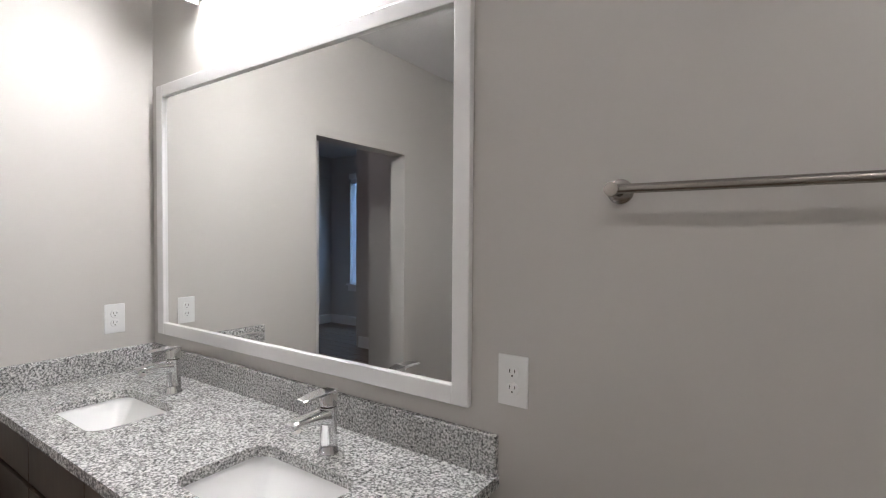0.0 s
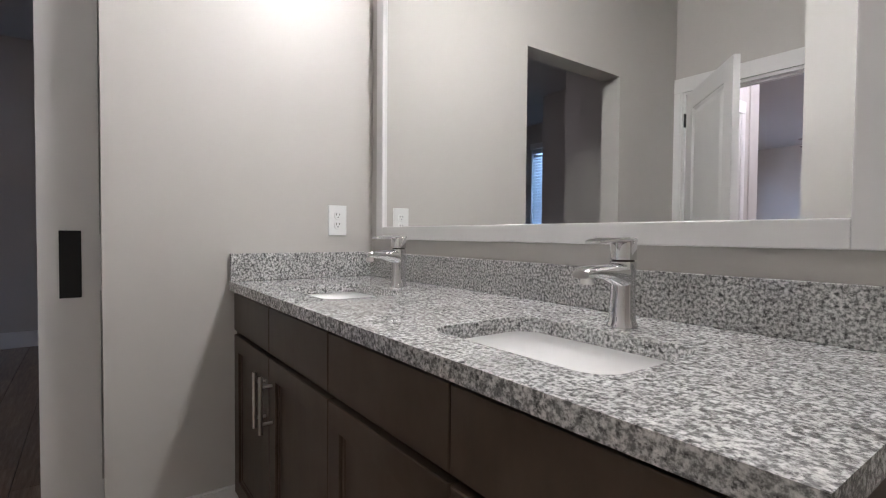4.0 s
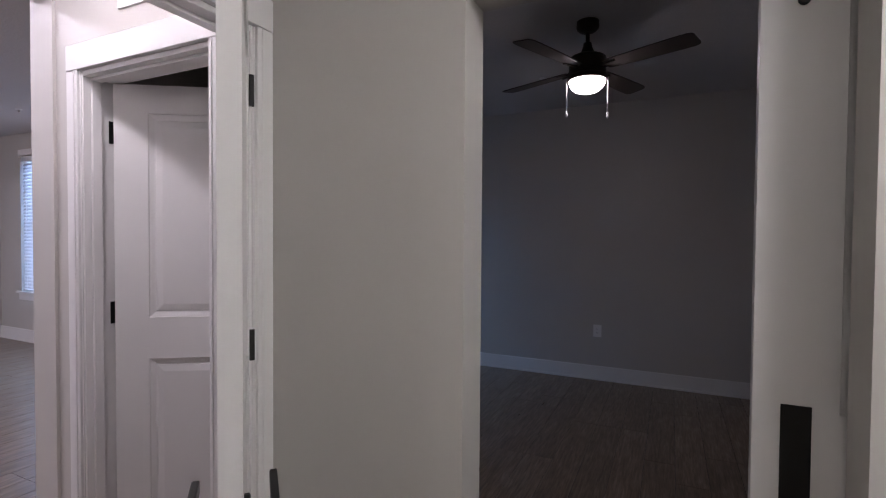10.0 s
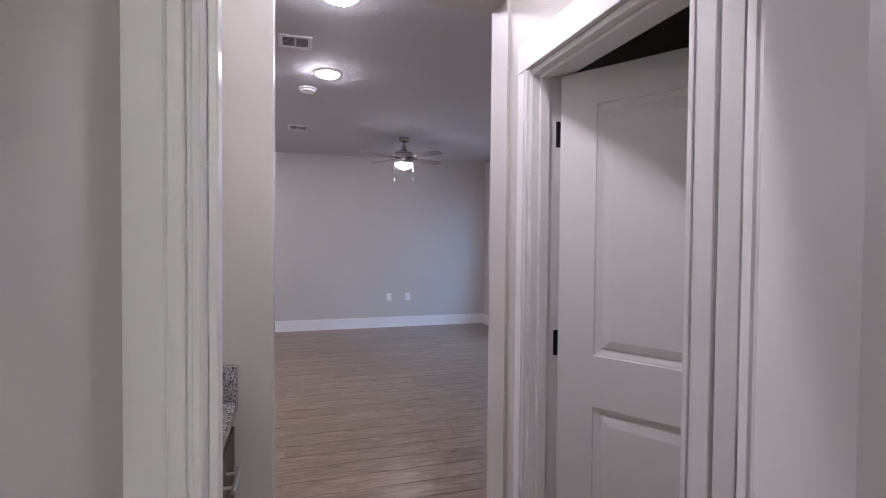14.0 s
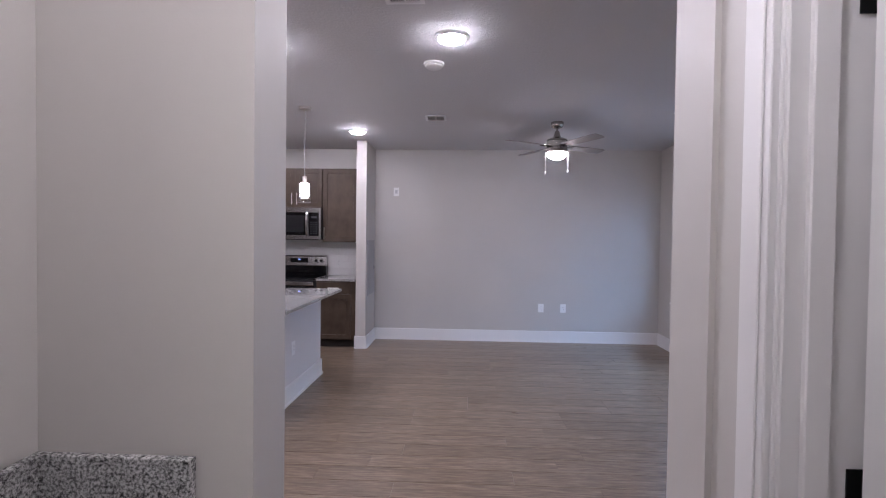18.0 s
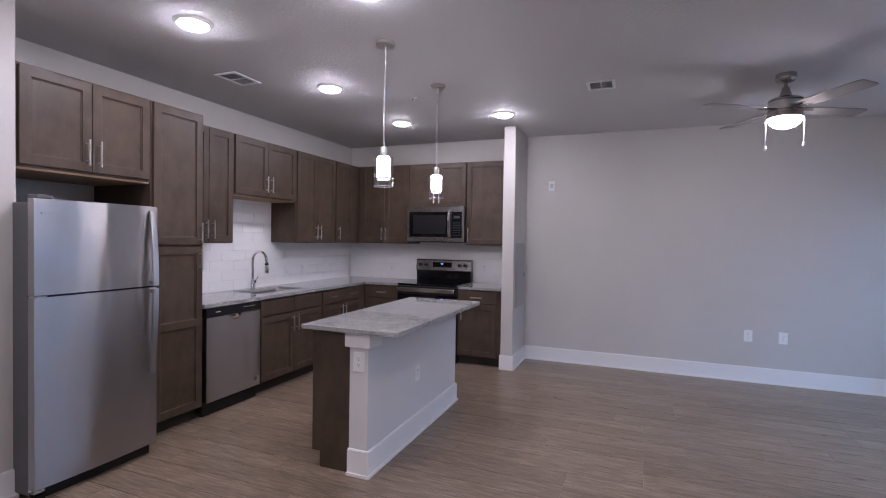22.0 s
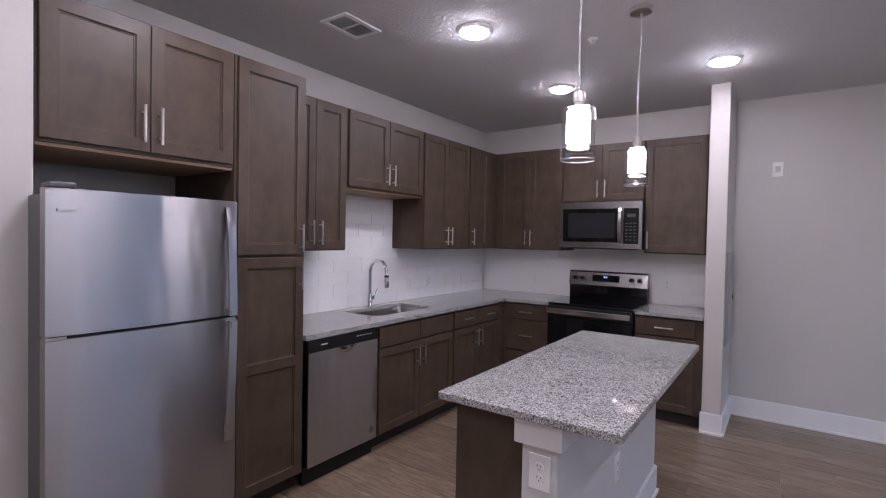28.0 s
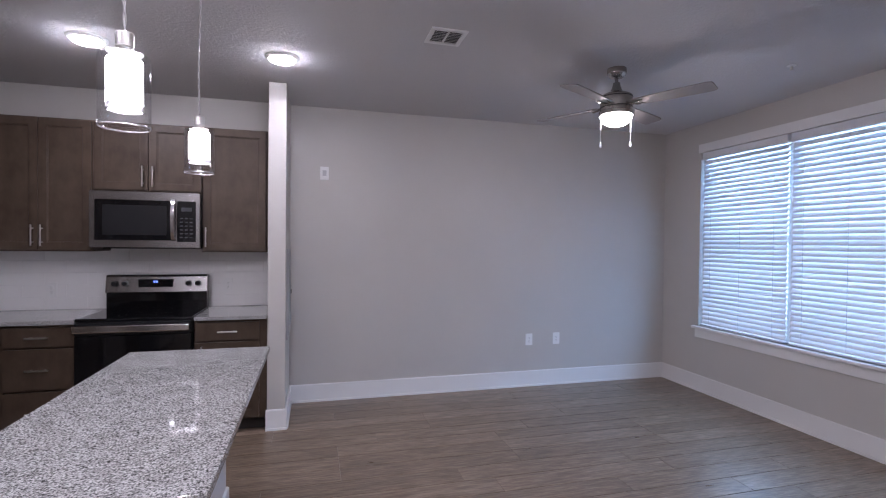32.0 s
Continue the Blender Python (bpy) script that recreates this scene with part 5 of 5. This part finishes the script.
ol = "white duplex outlet on the wall"
plate("outlet", ol, XW, 0.812, 1.088, 90)
plate("outlet", ol, -0.268, YN, 1.099, 0)
plate("outlet", ol, -2.649, LY, 0.489, 180)
plate("outlet", ol, -2.963, LY, 0.489, 180)
plate("outlet", ol, BWX, -0.967, 0.49, 90)
plate("outlet", ol, -3.862, YL0 + 0.03, 0.46, 180)
plate("wall_plate", "white cable plate high on the wall", -0.555, LY, 2.131, 180, "blank")
part("insert", box(-0.018, 0.018, -0.008, -0.0055, -0.026, 0.026, 0.002), PALE_GREY, bpy.data.objects["wall_plate"], "grey insert")
plate("switch", "white rocker switch on the wall", 2.04, -4.143, 1.118, 180, "switch")
plate("outlet", ol, 2.01, -4.143, 0.43, 180)
plate("outlet", "white duplex outlet on the island end", 0.047, -5.23, 0.704, 180)
plate("outlet", "white duplex outlet on the island side", -0.015, -5.95, 0.463, -90)
plate("outlet", "white duplex outlet on the tiled backsplash", 1.604, KB + 0.0068, 1.076, 180)
plate("outlet", "white duplex outlet on the tiled backsplash", 0.272, KB + 0.0068, 1.10, 180)
plate("outlet", "white duplex outlet on the tiled backsplash", EX - 0.0068, -7.24, 1.065, -90)
plate("outlet", "white duplex outlet on the tiled backsplash", EX - 0.0068, -7.55, 1.075, -90)
ep = thing("electrical_panel", "grey painted flush electrical panel door", "electrical panel", -0.25, -8.075, 0.69, -90)
part("frame", box(0.0, 0.45, -0.012, -0.0005, 0.0, 0.74, 0.003), PANEL_GREY, ep)
part("door", box(0.038, 0.412, -0.018, -0.012, 0.035, 0.705, 0.002), PANEL_GREY, ep)
part("latch", box(0.38, 0.40, -0.024, -0.018, 0.34, 0.38, 0.002), BLACK, ep)

# ---- hall nook counter ----
nk = thing("nook_worktop", "speckled grey granite counter in the hall nook", "worktop")
part("slab", box(-1.035, -0.717, YL0 + 0.002, YH - 0.002, 0.895, 0.925, 0.003), GRANITE, nk)
part("side_splash", box(-1.033, -0.717, YL0 + 0.002, YL0 + 0.022, 0.926, 1.04, 0.002), GRANITE, nk)
part("back_splash", box(-0.737, -0.717, YL0 + 0.023, YH - 0.002, 0.926, 1.04, 0.002), GRANITE, nk)
cabinet("base_cabinet", "taupe-stained base cabinet in the hall nook", -1.005, YH - 0.003, 0, -90, 0.994, 0.894, 0.287, pair(0.994, 0.115, 0.70, 0.61), [(0.012, 0.497, 0.71, 0.845, True), (0.497, 0.982, 0.71, 0.845, True)], TK)

# ---- bathroom vanity ----
VT, VF = 0.860, 0.397
va = thing("vanity_cabinet", "taupe-stained double vanity with shaker doors", "cabinet", XW + 0.002, 0.425, 0, 0)
VW = 1.715
part("body", boxes((0, VW, 0, 0.54, 0.1, 0.64), (0, 0.02, 0, 0.54, 0.64, 0.831), (VW - 0.02, VW, 0, 0.54, 0.64, 0.831), (0.02, VW - 0.02, 0, 0.02, 0.64, 0.831), (0.02, VW - 0.02, 0.52, 0.54, 0.64, 0.831)), WOOD, va)
part("toe_kick", box(0, VW, 0.07, 0.54, 0, 0.098), WOOD_DARK, va, "dark recessed toe kick")
cols = (0.045, 0.453, 0.873, 1.305, VW - 0.012)
for i in range(4):
    shaker("drawer_front", va, cols[i], cols[i + 1], 0.692, 0.824, flat=True)
    dr = shaker("door", va, cols[i], cols[i + 1], 0.115, 0.680)
    pull_handle(dr, cols[i + 1] - 0.030 if i % 2 == 0 else cols[i] + 0.030, 0.556, 0.16)
vt = thing("bathroom_countertop", "speckled grey granite bathroom countertop with splashes", "worktop")
S1, S2, SY0, SY1 = (-1.765, -1.39), (-0.93, -0.548), 0.495, 0.75
bm = cut_slab((XW + 0.002, -0.303, VF, YN - 0.002), [(*S1, SY0, SY1), (*S2, SY0, SY1)], VT - 0.03, VT, 0.05)
part("slab", bm, BATH_GRANITE, vt)
part("back_splash", box(XW + 0.023, -0.305, YN - 0.022, YN - 0.002, VT + 0.0005, VT + 0.1, 0.002), BATH_GRANITE, vt)
part("side_splash", box(XW + 0.002, XW + 0.022, VF + 0.004, YN - 0.002, VT + 0.0005, VT + 0.1, 0.002), BATH_GRANITE, vt)
for a, b in (S1, S2):
    basin("bathroom_sink", "white rectangular undermount porcelain sink", "sink", a - 0.004, b + 0.004, SY0 - 0.004, SY1 + 0.004, VT - 0.031, 0.14, PORCELAIN, slope=0.075, low=0.018)


def vanity_faucet(x, y):
    f = thing("bathroom_faucet", "chrome single-lever bathroom faucet", "faucet", x, y, VT, 0, "bathroom faucets")
    part("body", lathe(bmesh.new(), [(0.0, 0), (0.029, 0), (0.029, 0.004), (0.0255, 0.009), (0.0235, 0.03), (0.0228, 0.075), (0.0245, 0.118), (0.0245, 0.124), (0.0, 0.124)], 0, 0, 0, 28), CHROME, f, "", True)
    bm = bmesh.new()
    prev = None
    for d, z, w, t in ((0.0, 0.096, 0.023, 0.026), (-0.03, 0.102, 0.022, 0.020), (-0.06, 0.106, 0.0215, 0.0145), (-0.095, 0.108, 0.021, 0.011), (-0.118, 0.107, 0.020, 0.0095), (-0.126, 0.104, 0.018, 0.007)):
        ring = []
        for k in range(16):
            q = 2 * math.pi * k / 16
            c, e = math.cos(q), math.sin(q)
            ring.append(bm.verts.new((w * math.copysign(abs(c) ** 0.6, c), d, z + t * math.copysign(abs(e) ** 0.6, e))))
        if prev:
            for i in range(16):
                bm.faces.new((prev[i], prev[(i + 1) % 16], ring[(i + 1) % 16], ring[i]))
        else:
            bm.faces.new(ring)
        prev = ring
    bm.faces.new(prev)
    sp = part("spout", bm, CHROME, f, "", True)
    part("aerator", lathe(bmesh.new(), [(0.0, 0.086), (0.011, 0.086), (0.012, 0.088), (0.012, 0.100), (0.0, 0.100)], 0, -0.107, 0, 16), NICKEL, sp, "grey aerator ring", True)
    part("neck_ring", lathe(bmesh.new(), [(0.0, 0.124), (0.021, 0.124), (0.021, 0.128), (0.0, 0.128)], 0, 0, 0, 24), DIM_METAL, f, "thin dark joint", True)
    part("handle_body", lathe(bmesh.new(), [(0.0, 0.128), (0.0245, 0.128), (0.0245, 0.160), (0.023, 0.164), (0.0, 0.165)], 0, 0, 0, 28), CHROME, f, "", True)
    bm = bmesh.new()
    prev = None
    for d, z, w, t in ((0.022, 0.164, 0.016, 0.004), (-0.01, 0.1655, 0.0225, 0.005), (-0.05, 0.1645, 0.021, 0.0045), (-0.085, 0.162, 0.019, 0.0035), (-0.094, 0.161, 0.016, 0.0025)):
        ring = [bm.verts.new((u * w, d, z + v * t)) for u, v in ((-1, -0.5), (-0.85, -1), (0.85, -1), (1, -0.5), (1, 0.5), (0.85, 1), (-0.85, 1), (-1, 0.5))]
        if prev:
            for i in range(8):
                bm.faces.new((prev[i], prev[(i + 1) % 8], ring[(i + 1) % 8], ring[i]))
        else:
            bm.faces.new(ring)
        prev = ring
    bm.faces.new(prev)
    part("lever", bm, CHROME, f, "flat chrome lever")
    return f


vanity_faucet(-1.578, 0.824)
vanity_faucet(-0.740, 0.818)

# ---- mirror, vanity light, towel bar ----
mi = thing("wall_mirror", "large wall mirror in a wide white frame", "mirror")
MX0, MX1, MZ0, MZ1, MF = -1.970, -0.383, 1.013, 2.077, 0.05
part("glass", box(MX0 + 0.03, MX1 - 0.03, YN - 0.010, YN - 0.006, MZ0 + 0.03, MZ1 - 0.03), MIRROR, mi, "silvered glass")
bm = bmesh.new()
for a, b, c2, d in ((MX0, MX0 + MF, MZ0, MZ1), (MX1 - MF, MX1, MZ0, MZ1), (MX0 + MF, MX1 - MF, MZ0, MZ0 + MF), (MX0 + MF, MX1 - MF, MZ1 - MF, MZ1)):
    bx(bm, a, b, YN - 0.022, YN - 0.002, c2, d, 0.003)
part("frame", bm, TRIM, mi, "white painted frame")
vl = thing("vanity_light", "long nickel vanity bar light with glowing opal diffuser", "wall light", -1.177, YN, 2.365)
part("back_plate", box(-0.47, 0.47, -0.014, -0.001, -0.004, 0.116, 0.003), NICKEL, vl)
for sx in (-1, 1):
    part("end_cap", box(min(sx * 0.457, sx * 0.47), max(sx * 0.457, sx * 0.47), -0.098, -0.014, -0.028, 0.116, 0.003), NICKEL, vl, "nickel end cap")
part("front_diffuser", box(-0.456, 0.456, -0.096, -0.088, 0.002, 0.112, 0.003), VANITY_LAMP, vl, "glowing opal front")
part("lower_lens", box(-0.456, 0.456, -0.087, -0.015, 0.0, 0.006), VANITY_LENS, vl, "bright lower lens")
part("top_plate", box(-0.456, 0.456, -0.087, -0.015, 0.106, 0.112), NICKEL, vl, "nickel top plate")
tb = thing("towel_bar", "brushed nickel towel bar on the wall", "towel bar", 0, YN, 1.536)
part("bar", rod(bmesh.new(), (-0.037, -0.066, 0), (0.593, -0.066, 0), 0.0095, 16), FAN_NICKEL, tb, "", True)
for sx in (-0.026, 0.582):
    bm = lathe(bmesh.new(), [(0.0, -0.001), (0.026, -0.001), (0.026, -0.008), (0.020, -0.013), (0.011, -0.016), (0.011, -0.075), (0.014, -0.078), (0.0, -0.08)], sx, 0, 0, 24, 'y')
    part("post", bm, FAN_NICKEL, tb, "", True)


# ---- floor planks ----
lay(LX0, LX1, LY, YL0)
lay(-2.98, -0.715, YL0, YS_BATH)
lay(XW - TW, 1.9, YS_BATH, YN)
lay(BWX, XW - TW, YH, BNY)
lay(BWX, -3.06, YL0, YH)
lay(BWX, -4.22, SY, YL0)
